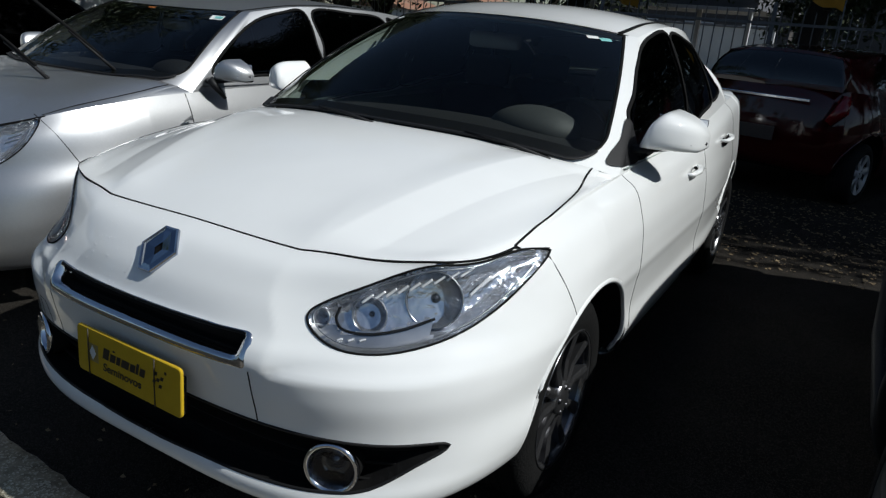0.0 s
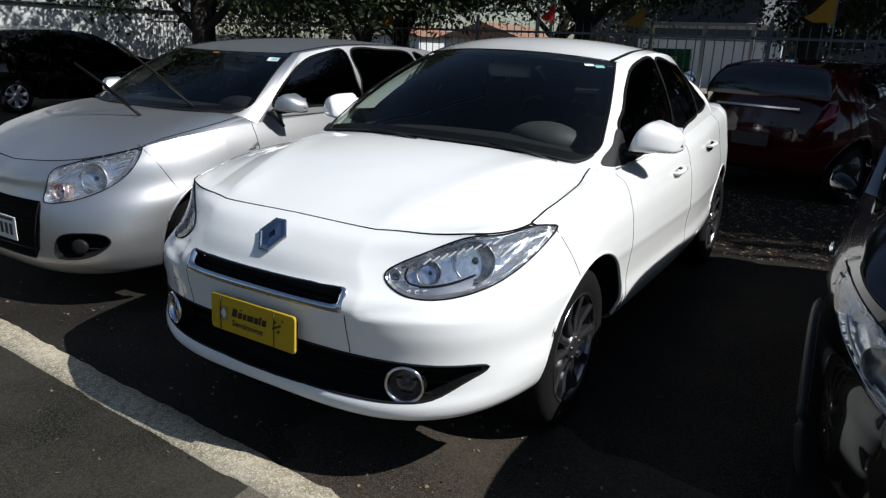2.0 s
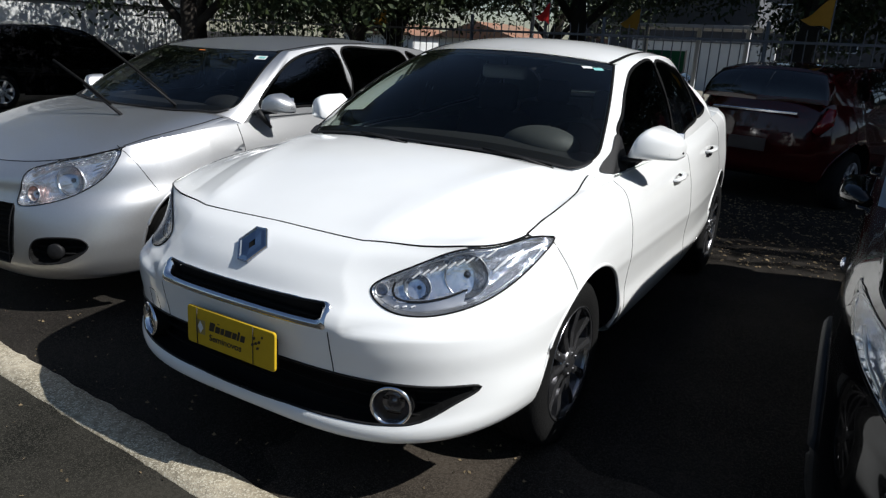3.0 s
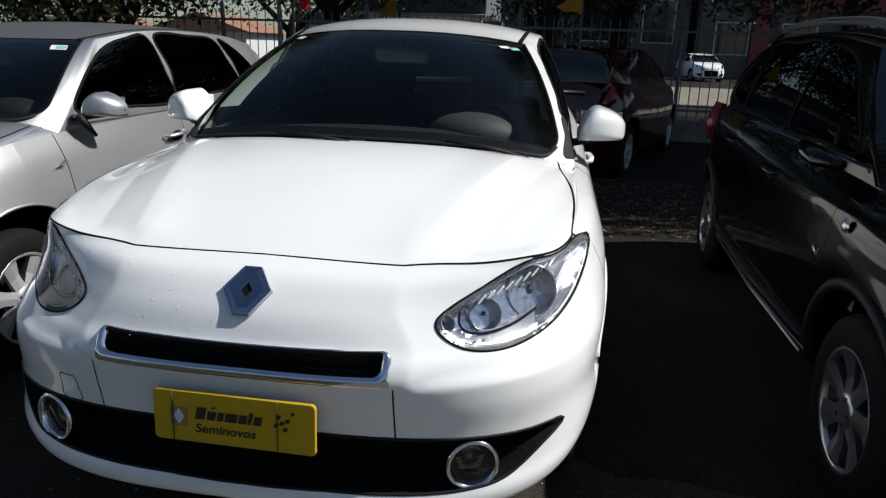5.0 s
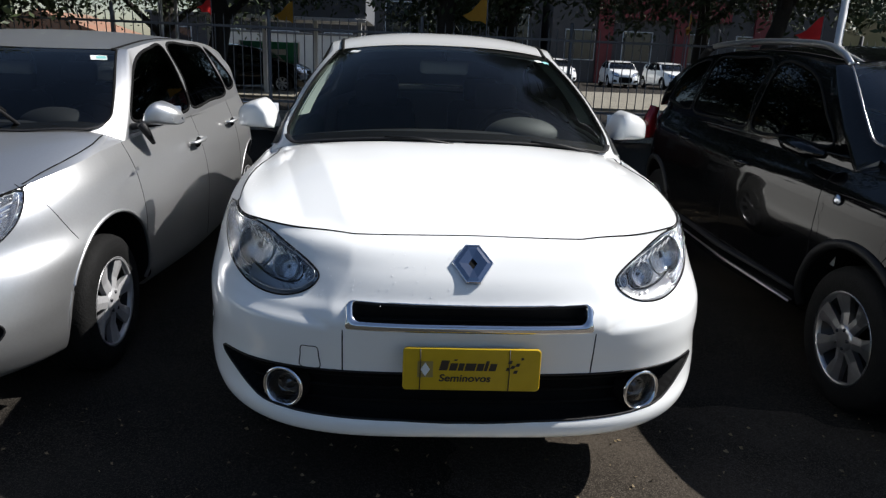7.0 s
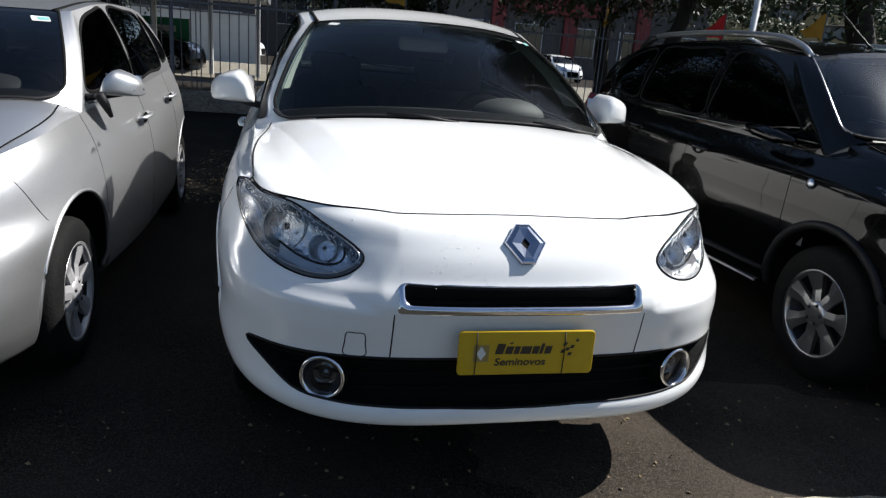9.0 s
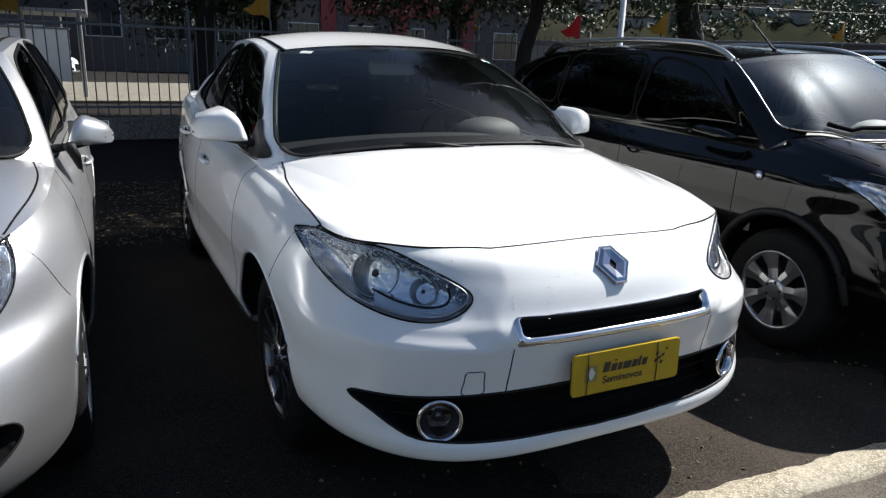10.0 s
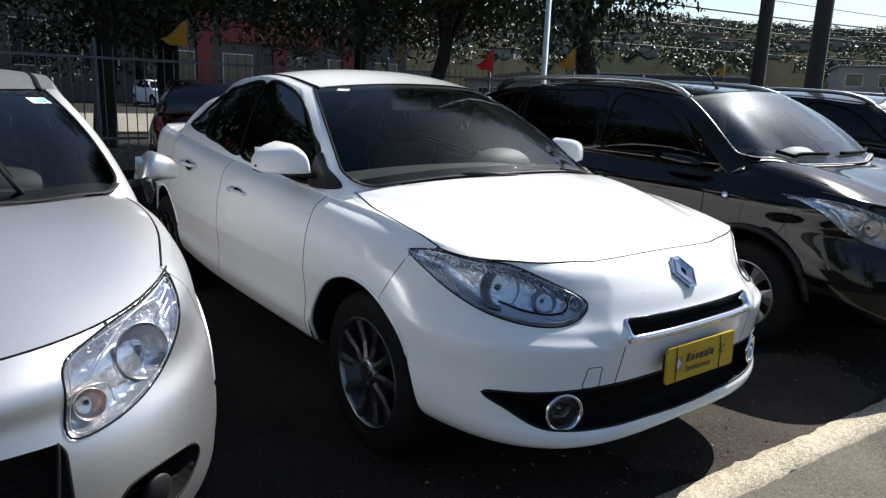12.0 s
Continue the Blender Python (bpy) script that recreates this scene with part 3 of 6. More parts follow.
    for y in spec["seams"][1:4]:
        q, nor = on_flank(y, spec["sill_z"] + 0.03, 2)
        if len(q) > 3:
            joint(q, nor)
    zs = np.linspace(spec["levels"][-1][6] - 0.02, spec["hub_z"] + 0.9 * spec["arch_r"], 14)
    line = np.stack([seam_y[0] + 0.5 * (spec["levels"][-1][6] - 0.015 - zs), zs], 1)
    q, nor = laid(body, line, [1, 2], flank)
    joint(q, nor, 0.002)
    je = int(np.argmax(top[:, 1] >= edge[0][1]))
    nose = np.concatenate([(top[:je + 1] * (-1, 1, 1))[::-1], top[1:je + 1]])
    nn = np.concatenate([(body.n[-1, :je + 1] * (-1, 1, 1))[::-1], body.n[-1, 1:je + 1]])
    V, F = sweep(nose, 0.0032, 4, False, 0.4, nn)
    hang("panel_gap", mesh_of("panel_gap", V, F, M_GAP), car)
    yy = np.linspace(edge[0][1], edge[-1][1], 40)
    xx = hermite([e[1] for e in edge], [e[0] for e in edge], yy)
    flat, nf = lid.p.reshape(-1, 3), lid.n.reshape(-1, 3)
    near = [int(np.argmin((flat[:, 0] - a) ** 2 + (flat[:, 1] - b) ** 2)) for a, b in zip(xx, yy)]
    q = np.stack([xx, yy, flat[near, 2]], 1)
    q[1:-1, 2] = (q[:-2, 2] + q[1:-1, 2] + q[2:, 2]) / 3
    joint(q + nf[near] * 0.001, nf[near], 0.0032)

    # wheel arches, wheels, floor
    for hy_, arch in zip(spec["hub_y"], arches):
        for s in (1, -1):
            th = np.radians(np.linspace(-25, 205, 60))
            yy, zz = hy_ + spec["arch_r"] * np.cos(th), spec["hub_z"] + 0.01 + spec["arch_r"] * np.sin(th)
            pts = body.p[:, nq // 3:-nr // 2].reshape(-1, 3)
            xs = [pts[int(np.argmin((pts[:, 1] - a) ** 2 + (pts[:, 2] - b) ** 2)), 0] for a, b in zip(yy, zz)]
            xs = np.convolve(np.pad(xs, 3, mode="edge"), np.ones(7) / 7, "valid")
            reach = [np.min((pts[:, 1] - a) ** 2 + (pts[:, 2] - b) ** 2) for a, b in zip(yy, zz)]
            keep = (zz > spec.get("lip_z", spec["sill_z"] + 0.06)) & (np.array(reach) < (1.6 * cell) ** 2)
            lip = np.stack([xs - 0.004, yy, zz], 1)[keep] * (s, 1, 1)
            V, F = sweep(lip, spec.get("lip_r", 0.009), 6)
            hang("arch_lip", mesh_of("arch_lip", V, F, spec.get("arch_paint", paint)), car)
            yk, zk, xk = yy[keep], zz[keep], xs[keep]
            n = len(yk)
            V = np.concatenate([np.stack([xk - 0.004, yk, zk], 1), np.stack([np.full(n, 0.42), yk, zk], 1)]) * (s, 1, 1)
            F = [(i, i + 1, n + i + 1, n + i) for i in range(n - 1)]
            hang("wheel_arch", mesh_of("wheel_arch", V, F, M_GAP), car)
            wheel = build_wheel(spec["wheel"], spec["wheel_r"], spec["rim_r"], car)
            wheel.matrix_local = pose(s * spec["hub_x"], hy_, spec["wheel_r"], spec["wheel"].get("turn", 0), 0, 0 if s > 0 else 180)
    L = spec["levels"][0][3]
    part("underbody", box(1.3, L - 0.6, 0.1, (0, L / 2 + 0.05, spec["sill_z"] + 0.07), 0.03), M_GAP, car)
    part("engine_bay", box(1.0, 0.6, 0.4, (0, 0.62, 0.5), 0.05), M_GAP, car)

    for n, poly in enumerate(spec.get("headlight", [])):
        for s in (1, -1):
            build_headlight(car, spec, body, cuts["headlight", n], poly, front, s, fine)
    # grilles and intakes
    for key in ("grille", "intake"):
        for n, poly in enumerate(spec.get(key, [])):
            m = cuts[key, n]
            place2, far = nearest_edge(poly, body.p.reshape(-1, 3)[:, [0, 2]])
            deep_ = 0.05 if key == "grille" else 0.07
            push = -np.clip(far * 3.0, 0, deep_).reshape(body.rows, body.cols)
            for sides in (((1, -1),) if m[:, 0].any() else ((1,), (-1,))):
                V, F, N = body.panel(m, push=push, sides=sides)
                hang(key + "_back", mesh_of(key + "_back", V, F, M_GAP), car)
            if fine:
                line = poly[poly[:, 0] >= 0]
                whole = len(line) == len(poly)
                if not whole:
                    cut = int(np.argmax(np.abs(np.diff(line[:, 1])) * (line[:-1, 0] < 0.3) * (line[1:, 0] < 0.3)))
                    line = np.roll(line, -(cut + 1), 0) if abs(line[cut + 1, 1] - line[cut, 1]) > 0.04 else line
                    line = np.concatenate([[(0, line[0, 1])], line, [(0, line[-1, 1])]])
                seg = np.linalg.norm(np.diff(np.concatenate([line, line[:1]]) if whole else line, axis=0), axis=1)
                run = np.r_[0, np.cumsum(seg)]
                at_ = np.linspace(0, run[-1], int(run[-1] / 0.012), endpoint=not whole)
                src = np.concatenate([line, line[:1]]) if whole else line
                q, qn = laid(body, np.stack([np.interp(at_, run, src[:, 0]), np.interp(at_, run, src[:, 1])], 1), [0, 2], front)
                for s in (1, -1):
                    V, F = sweep(q * (s, 1, 1), 0.0042, 6, whole, 0.8, qn * (s, 1, 1))
                    hang(key + "_rim", mesh_of(key + "_rim", V, F, M_TRIM), car)
            low, high = poly[:, 1].min(), poly[:, 1].max()
            for z_ in np.arange(low + 0.018, high - 0.008, 0.028 if key == "grille" else 0.036):
                xs_ = np.linspace(max(0, poly[:, 0].min()), poly[:, 0].max(), 90)
                xs_ = xs_[inside(poly, np.stack([xs_, np.full(90, z_)], 1))]
                if len(xs_) < 6:
                    continue
                line, nl = laid(body, np.stack([xs_, np.full(len(xs_), z_)], 1), [0, 2], front)
                line = line - nl * 0.035
                if xs_[0] < 0.01:
                    line, nl = np.concatenate([(line * (-1, 1, 1))[::-1], line[1:]]), np.concatenate([(nl * (-1, 1, 1))[::-1], nl[1:]])
                    V, F = sweep(line, 0.005, 4, False, 0.5, nl)
                    hang("grille_slat", mesh_of("grille_slat", V, F, M_GAP), car)
                else:
                    for s in (1, -1):
                        V, F = side_of(*sweep(line, 0.006, 4, False, 0.5, nl), s)
                        hang("grille_slat", mesh_of("grille_slat", V, F, M_GAP), car)
    furnish(car, spec, cy, cz)
    return car, body, lid, house, doors


def build_headlight(car, spec, body, mask, poly, front, s, fine):
    """A headlight: clear lens over a bright reflector, bowls with bulbs, ribs along the top, a grey lower plate, black seal."""
    lamp = new("headlight")
    lamp.parent = car
    tagged(lamp, "clear headlight with chrome reflectors")
    V, F, N = body.panel(mask, push=0.003, sides=(s,))
    hang("lens", mesh_of("lens", V, F, M_LENS, normals=N), lamp).visible_shadow = False
    far = nearest_edge(poly, body.p.reshape(-1, 3)[:, [0, 2]])[1].reshape(body.rows, body.cols)
    plate = np.zeros_like(mask)
    if "lamp_plate" in spec:
        plate = body.region(spec["lamp_plate"], [0, 2], front) & mask
        V, F, N = body.panel(plate, push=-np.clip(far * 1.2, 0, 0.014) - 0.002, sides=(s,))
        hang("lower_plate", mesh_of("lower_plate", V, F, M_LAMPGREY), lamp)
    V, F, N = body.panel(mask, push=-np.clip(far * 1.2, 0, 0.034) - 0.003, sides=(s,))
    hang("reflector", mesh_of("reflector", V, F, M_REFLECT), lamp)
    loop, nor = laid(body, poly, [0, 2], front, 0.0015)
    loop = smoothed(loop, 2)
    V, F = sweep(loop * (s, 1, 1), 0.0028, 6, True, 0.9, nor * (s, 1, 1))
    hang("lamp_seal", mesh_of("lamp_seal", V, F, M_GAP), lamp)
    if not fine:
        return
    mid = np.mean(poly, axis=0)
    d = poly - mid
    inner = poly - d / np.linalg.norm(d, axis=1)[:, None] * 0.012
    loop, nor = laid(body, inner, [0, 2], front, 0.0035)
    V, F = sweep(smoothed(loop, 2) * (s, 1, 1), 0.0014, 5, True, 0.6, nor * (s, 1, 1))
    hang("lens_edge", mesh_of("lens_edge", V, F, M_LAMPGREY), lamp)
    for bx, bz, rad, back, mat in spec["bulbs"]:
        at = laid(body, np.array([(bx, bz)]), [0, 2], front)[0][0]
        nrm = laid(body, np.array([(bx, bz)]), [0, 2], front)[1][0] * (s, 1, 1) * 0.6 + np.array((0, -0.4, 0))
        sunk = Vector(at * (s, 1, 1)) - Vector(nrm).normalized() * back
        aim = Matrix.Translation(sunk) @ Vector(-nrm).to_track_quat("Y", "Z").to_matrix().to_4x4()
        prof = [(rad, 0.0), (rad * 0.95, 0.006), (rad * 0.85, 0.016), (rad * 0.66, 0.024), (rad * 0.35, 0.030), (0.002, 0.033)]
        V, F = lathe(prof, 32, "y")
        hang("bowl", mesh_of("bowl", V, F, mat), lamp).matrix_local = aim
        V, F = lathe([(rad * 0.98, 0.004), (rad * 1.00, -0.001), (rad * 1.025, -0.001), (rad * 1.03, 0.005)], 32, "y")
        hang("bezel", mesh_of("bezel", V, F, M_LAMPGREY), lamp).matrix_local = aim
        V, F = lathe([(rad * 0.20, 0.045), (rad * 0.18, 0.022), (rad * 0.10, 0.016), (0.001, 0.014)], 16, "y")
        hang("bulb", mesh_of("bulb", V, F, M_DARKBOWL), lamp).matrix_local = aim
    for pts, rad, depth, mat in spec.get("lamp_lines", ()):
        q, nor = laid(body, hermite(np.arange(len(pts)), np.array(pts, float), np.linspace(0, len(pts) - 1, 6 * len(pts))), [0, 2], front, -depth)
        V, F = sweep(q * (s, 1, 1), rad, 6, False, 0.7, nor * (s, 1, 1))
        hang("lamp_rib", mesh_of("lamp_rib", V, F, mat), lamp)


def furnish(car, spec, cy, cz):
    """Dashboard, seats, steering wheel and mirror inside."""
    kx, ky, kz = spec["cowl_corner"]
    V = []
    xs = np.linspace(-0.68, 0.68, 25)
    for x in xs:
        k = (abs(x) / kx) ** 2
        y0, z0 = cy + (ky - cy) * k, cz + (kz - cz) * k
        V += [(x, y0 + a, z0 + b) for a, b in ((0.05, -0.03), (0.20, 0.0), (0.40, 0.01), (0.56, -0.01), (0.64, -0.08), (0.62, -0.45))]
    F = [(6 * i + k, 6 * i + k + 1, 6 * i + k + 7, 6 * i + k + 6) for i in range(24) for k in range(5)]
    hang("dashboard", mesh_of("dashboard", V, F, spec.get("dash", M_CABIN)), car)
    bm = bmesh.new()
    bmesh.ops.create_uvsphere(bm, u_segments=24, v_segments=14, radius=1.0, matrix=Matrix.Translation((0.37, cy + 0.52, cz - 0.02)) @ Matrix.Diagonal((0.185, 0.12, 0.088, 1)))
    part("binnacle", bm, spec.get("binnacle", spec.get("dash", M_CABIN)), car, smooth=True)
    V, F = sweep([(0.185 * math.cos(a), 0, 0.185 * math.sin(a)) for a in np.linspace(0, 2 * np.pi, 32, endpoint=False)], 0.014, 8, True,
                 normals=[(0, 1, 0)] * 32)
    ob = hang("steering_wheel", mesh_of("steering_wheel", V, F, M_CABIN), car)
    ob.matrix_local = pose(0.37, cy + 0.86, cz - 0.10, -25)
    bm = box(0.32, 0.02, 0.05, (0.37, cy + 0.86, cz - 0.10), 0.008)
    part("steering_spoke", bm, M_CABIN, car)
    for s in (1, -1):
        V = [(s * x, y, z) for y in np.linspace(spec["a_base"] + 0.06, spec["seams"][2] + 0.6, 12)
             for x, z in ((0.80, spec["cowl_corner"][2] + 0.0), (0.755, spec["cowl_corner"][2] - 0.01), (0.735, spec["cowl_corner"][2] - 0.06), (0.74, 0.55))]
        F = [(4 * i + k, 4 * i + k + 1, 4 * i + k + 5, 4 * i + k + 4) for i in range(11) for k in range(3)]
        hang("door_lining", mesh_of("door_lining", V, F, spec.get("lining", M_CABIN)), car)
    floor_y = cy + 0.95
    for x in (0.37, -0.37):
        for y0 in (floor_y + 0.35, floor_y + 1.25):
            seat = new("seat")
            seat.parent = car
            part("cushion", box(0.50, 0.50, 0.16, (x, y0 - 0.20, 0.48), 0.05), M_SEAT, seat, smooth=True)
            ob = part("backrest", box(0.48, 0.14, 0.62, (0, 0, 0), 0.055), M_SEAT, seat, smooth=True)
            ob.matrix_local = pose(x, y0 + 0.14, 0.78, -14)
            ob = part("headrest", box(0.26, 0.09, 0.17, (0, 0, 0), 0.04), M_SEAT, seat, smooth=True)
            ob.matrix_local = pose(x, y0 + 0.24, 1.16, -10)
    hy, hz = spec["header"]
    part("rear_view_mirror", box(0.25, 0.045, 0.070, (0, hy + 0.13, hz - 0.105), 0.02), M_MIRRORCASE, car, smooth=True)
    part("mirror_stalk", box(0.02, 0.02, 0.07, (0, hy + 0.13, hz - 0.045), 0.004), M_TRIM, car)


def handle(door, x, y, z, s, paint, pocket=True):
    """A pull handle over a dark pocket."""
    pts = [(x + d, y + e, z + e * 0.05) for d, e in ((-0.012, -0.11), (0.018, -0.085), (0.026, 0.0), (0.020, 0.075), (-0.012, 0.10))]
    v, f = side_of(*sweep(pts, [0.008, 0.013, 0.014, 0.015, 0.012], 8, False, 0.8), s)
    hang("door_handle", mesh_of("door_handle", v, f, paint), door)
    n = 24
    ring = [(x + 0.004, y + 0.065 * math.cos(a), z - 0.012 + 0.030 * math.sin(a)) for a in np.linspace(0, 2 * np.pi, n, endpoint=False)]
    v, f = side_of(ring + [(x - 0.004, y, z)], [(i, (i + 1) % n, n) for i in range(n)], s)
    hang("handle_pocket", mesh_of("handle_pocket", v, f, M_GAP), door)


def build_wheel(kind, radius, rim, car):
    """A wheel that faces +x: tyre, rim, spokes, hub."""
    wheel = new("wheel")
    wheel.parent = car
    w = 0.10
    V, F = lathe([(rim - 0.004, -w), (rim + 0.012, -w - 0.006), (radius - 0.03, -w - 0.004), (radius - 0.008, -w + 0.012), (radius, -w + 0.035),
                  (radius + 0.001, 0), (radius, w - 0.035), (radius - 0.008, w - 0.012), (radius - 0.03, w + 0.004), (rim + 0.012, w + 0.006), (rim - 0.004, w)], 56)
    V = np.array(V) + (-0.06, 0, 0)
    hang("tyre", mesh_of("tyre", V, F, M_TYRE), wheel, "black rubber tyre")
    for gx in (-0.03, 0.0, 0.03):
        V, F = lathe([(radius + 0.0025, gx - 0.004 - 0.06), (radius + 0.0025, gx + 0.004 - 0.06)], 56)
        hang("tread_groove", mesh_of("tread_groove", V, F, M_GAP), wheel)
    V, F = lathe([(rim, 0.045), (rim + 0.004, 0.035), (rim - 0.012, 0.02), (rim - 0.02, -0.12), (0.10, -0.125), (0.02, -0.125)], 48)
    hang("rim", mesh_of("rim", V, F, kind["rim"]), wheel)
    V, F = lathe([(rim - 0.004, 0.028), (rim + 0.003, 0.044), (rim - 0.010, 0.040), (rim - 0.014, 0.02)], 48)
    hang("rim_edge", mesh_of("rim_edge", V, F, kind["edge"]), wheel)
    n = kind["spokes"]
    wd = kind.get("width", 0.035)
    twin = radians(kind.get("twin", 0))
    for a in [2 * np.pi * k / n + d for k in range(n) for d in ((-twin, twin) if twin else (0,))]:
        bm = bmesh.new()
        prof = [(0.045, wd * 0.8, 0.030), (rim * 0.55, wd * 0.8, 0.022), (rim - 0.008, wd * 1.15 * kind.get("flare", 1.0), 0.034)]
        rings = []
        for r_, hw, xo in prof:
            rings.append([bm.verts.new((xo, r_, -hw)), bm.verts.new((xo + 0.006, r_, 0)), bm.verts.new((xo, r_, hw)),
                          bm.verts.new((xo - 0.03, r_, hw * 0.7)), bm.verts.new((xo - 0.03, r_, -hw * 0.7))])
        for p0, p1 in zip(rings, rings[1:]):
            for i in range(5):
                bm.faces.new((p0[i], p0[(i + 1) % 5], p1[(i + 1) % 5], p1[i]))
        bm.faces.new(rings[0]), bm.faces.new(rings[-1][::-1])
        bmesh.ops.recalc_face_normals(bm, faces=bm.faces[:])
        ob = part("spoke", bm, kind["face"], wheel)
        ob.matrix_local = pose(0, 0, 0, math.degrees(a))
    V, F = lathe([(0.062, 0.012), (0.06, 0.032), (0.045, 0.04), (0.03, 0.042), (0.001, 0.043)], 24)
    hang("hub_cap", mesh_of("hub_cap", V, F, kind["face"]), wheel)
    V, F = lathe([(rim - 0.045, -0.03), (rim - 0.045, -0.045), (0.07, -0.05)], 40)
    hang("brake_disc", mesh_of("brake_disc", V, F, M_ALLOY_DARK), wheel)
    for k in range(5):
        a = 2 * np.pi * k / 5
        V, F = lathe([(0.009, 0.03), (0.008, 0.044), (0.001, 0.045)], 8)
        ob = hang("wheel_bolt", mesh_of("wheel_bolt", V, F, M_ALLOY_DARK), wheel)
        ob.matrix_local = pose(0, 0.042 * math.cos(a), 0.042 * math.sin(a))
    return wheel


def build_mirror(car, s, x_in, x_out, y_back, z_low, z_top, depth, paint):
    """A door mirror: a shell that is deep at the door and swept back outwards, flat below, on a black foot."""
    mir = new("door_mirror")
    mir.parent = car
    nu, nv = 18, 16
    us, angles = np.linspace(0, 1, nu + 1), np.radians(np.linspace(90, -90, nv + 1))
    crest = hermite([0, 0.12, 0.30, 0.55, 0.82, 1], [-0.098, -0.040, -0.002, -0.006, -0.030, -0.058], us)
    V = []
    for u, c in zip(us, crest):
        ends = 1 - 0.45 * max((u - 0.88) / 0.12, 0) ** 2
        deep = depth * (0.94 * (1 - u ** 2.0) ** 0.5 + 0.06) * (0.8 + 0.2 * min(u / 0.15, 1))
        mid, half = (z_low + z_top + c) / 2, (z_top + c - z_low) / 2 * ends
        nose_z = mid - 0.42 * half
        for a in angles:
            up = math.copysign(abs(math.sin(a)) ** (0.52 if a > 0 else 0.6), a)
            V.append((x_in + (x_out - x_in) * u, y_back - deep * math.cos(a) ** 0.42, nose_z + up * half * (1.42 if a > 0 else 0.58)))
    m = nv + 1
    F = [(i * m + k, i * m + k + 1, (i + 1) * m + k + 1, (i + 1) * m + k) for i in range(nu) for k in range(nv)]
    F += [tuple(range(m))[::-1], tuple(range(nu * m, (nu + 1) * m))]
    V = np.array(V)
    for nm, fs, mat in (("shell", [f for f in F if len(f) > 4 or f[0] % m < nv - 3], paint),
                        ("lower_shell", [f for f in F if len(f) == 4 and f[0] % m >= nv - 3], M_TRIM)):
        used = sorted({i for f in fs for i in f})
        idx = {u: n for n, u in enumerate(used)}
        v2, f2 = side_of(V[used], [tuple(idx[i] for i in f) for f in fs], s)
        hang(nm, mesh_of(nm, v2, f2, mat), mir)
    v2, f2 = side_of(*sweep([(x_in - 0.05, y_back - depth * 0.75, z_low - 0.010), (x_in + 0.02, y_back - depth * 0.6, z_low - 0.002),
                             (x_in + 0.45 * (x_out - x_in), y_back - depth * 0.35, z_low + 0.008)], [0.034, 0.028, 0.026], 8, False, 0.5), s)
    hang("foot", mesh_of("foot", v2, f2, M_TRIM), mir)
    w = x_out - x_in
    part("mirror_glass", box(w * 0.88, 0.004, (z_top - z_low) * 0.78, (s * (x_in + w * 0.48), y_back + 0.001, (z_low + z_top) / 2 - 0.008), 0.0015), M_CHROME, mir)
    v2, f2 = side_of(*sweep([(x_in + w * 0.80, y_back - depth * 0.60, z_low + 0.030), (x_in + w * 0.97, y_back - depth * 0.14, z_low + 0.030)], [0.004, 0.007], 6), s)
    hang("repeater", mesh_of("repeater", v2, f2, M_REFLECT), mir)
    return mir


# -- the white saloon --
def saloon_warp(p):
    """Steps the nose back beside the bonnet's raised middle, and draws the tail in."""
    p = p.copy()
    x, y, z = p[..., 0], p[..., 1], p[..., 2]
    low = 1 - smooth(0.70, 0.80, z)
    left = (x - 0.355 - 0.05 * low) / 0.115
    rise = (z - 0.632 - 0.03 * (x - 0.45)) / 0.032
    step = np.clip(np.minimum(left, rise), 0, 1)
    step = (step * (2 - step)) * (1 - smooth(0.56 + 0.10 * low, 0.72 + 0.14 * low, x)) * (y < 0.6)
    p[..., 1] = y + (0.012 + 0.005 * low) * step
    p[..., 2] = z + (0.005 * step + 0.010 * np.exp(-((x - 0.665) / 0.075) ** 2) * (y < 0.6)) * smooth(0.80, 0.86, z)
    p[..., 0] = x * (1 - 0.085 * smooth(2.4, 4.2, y))
    return p


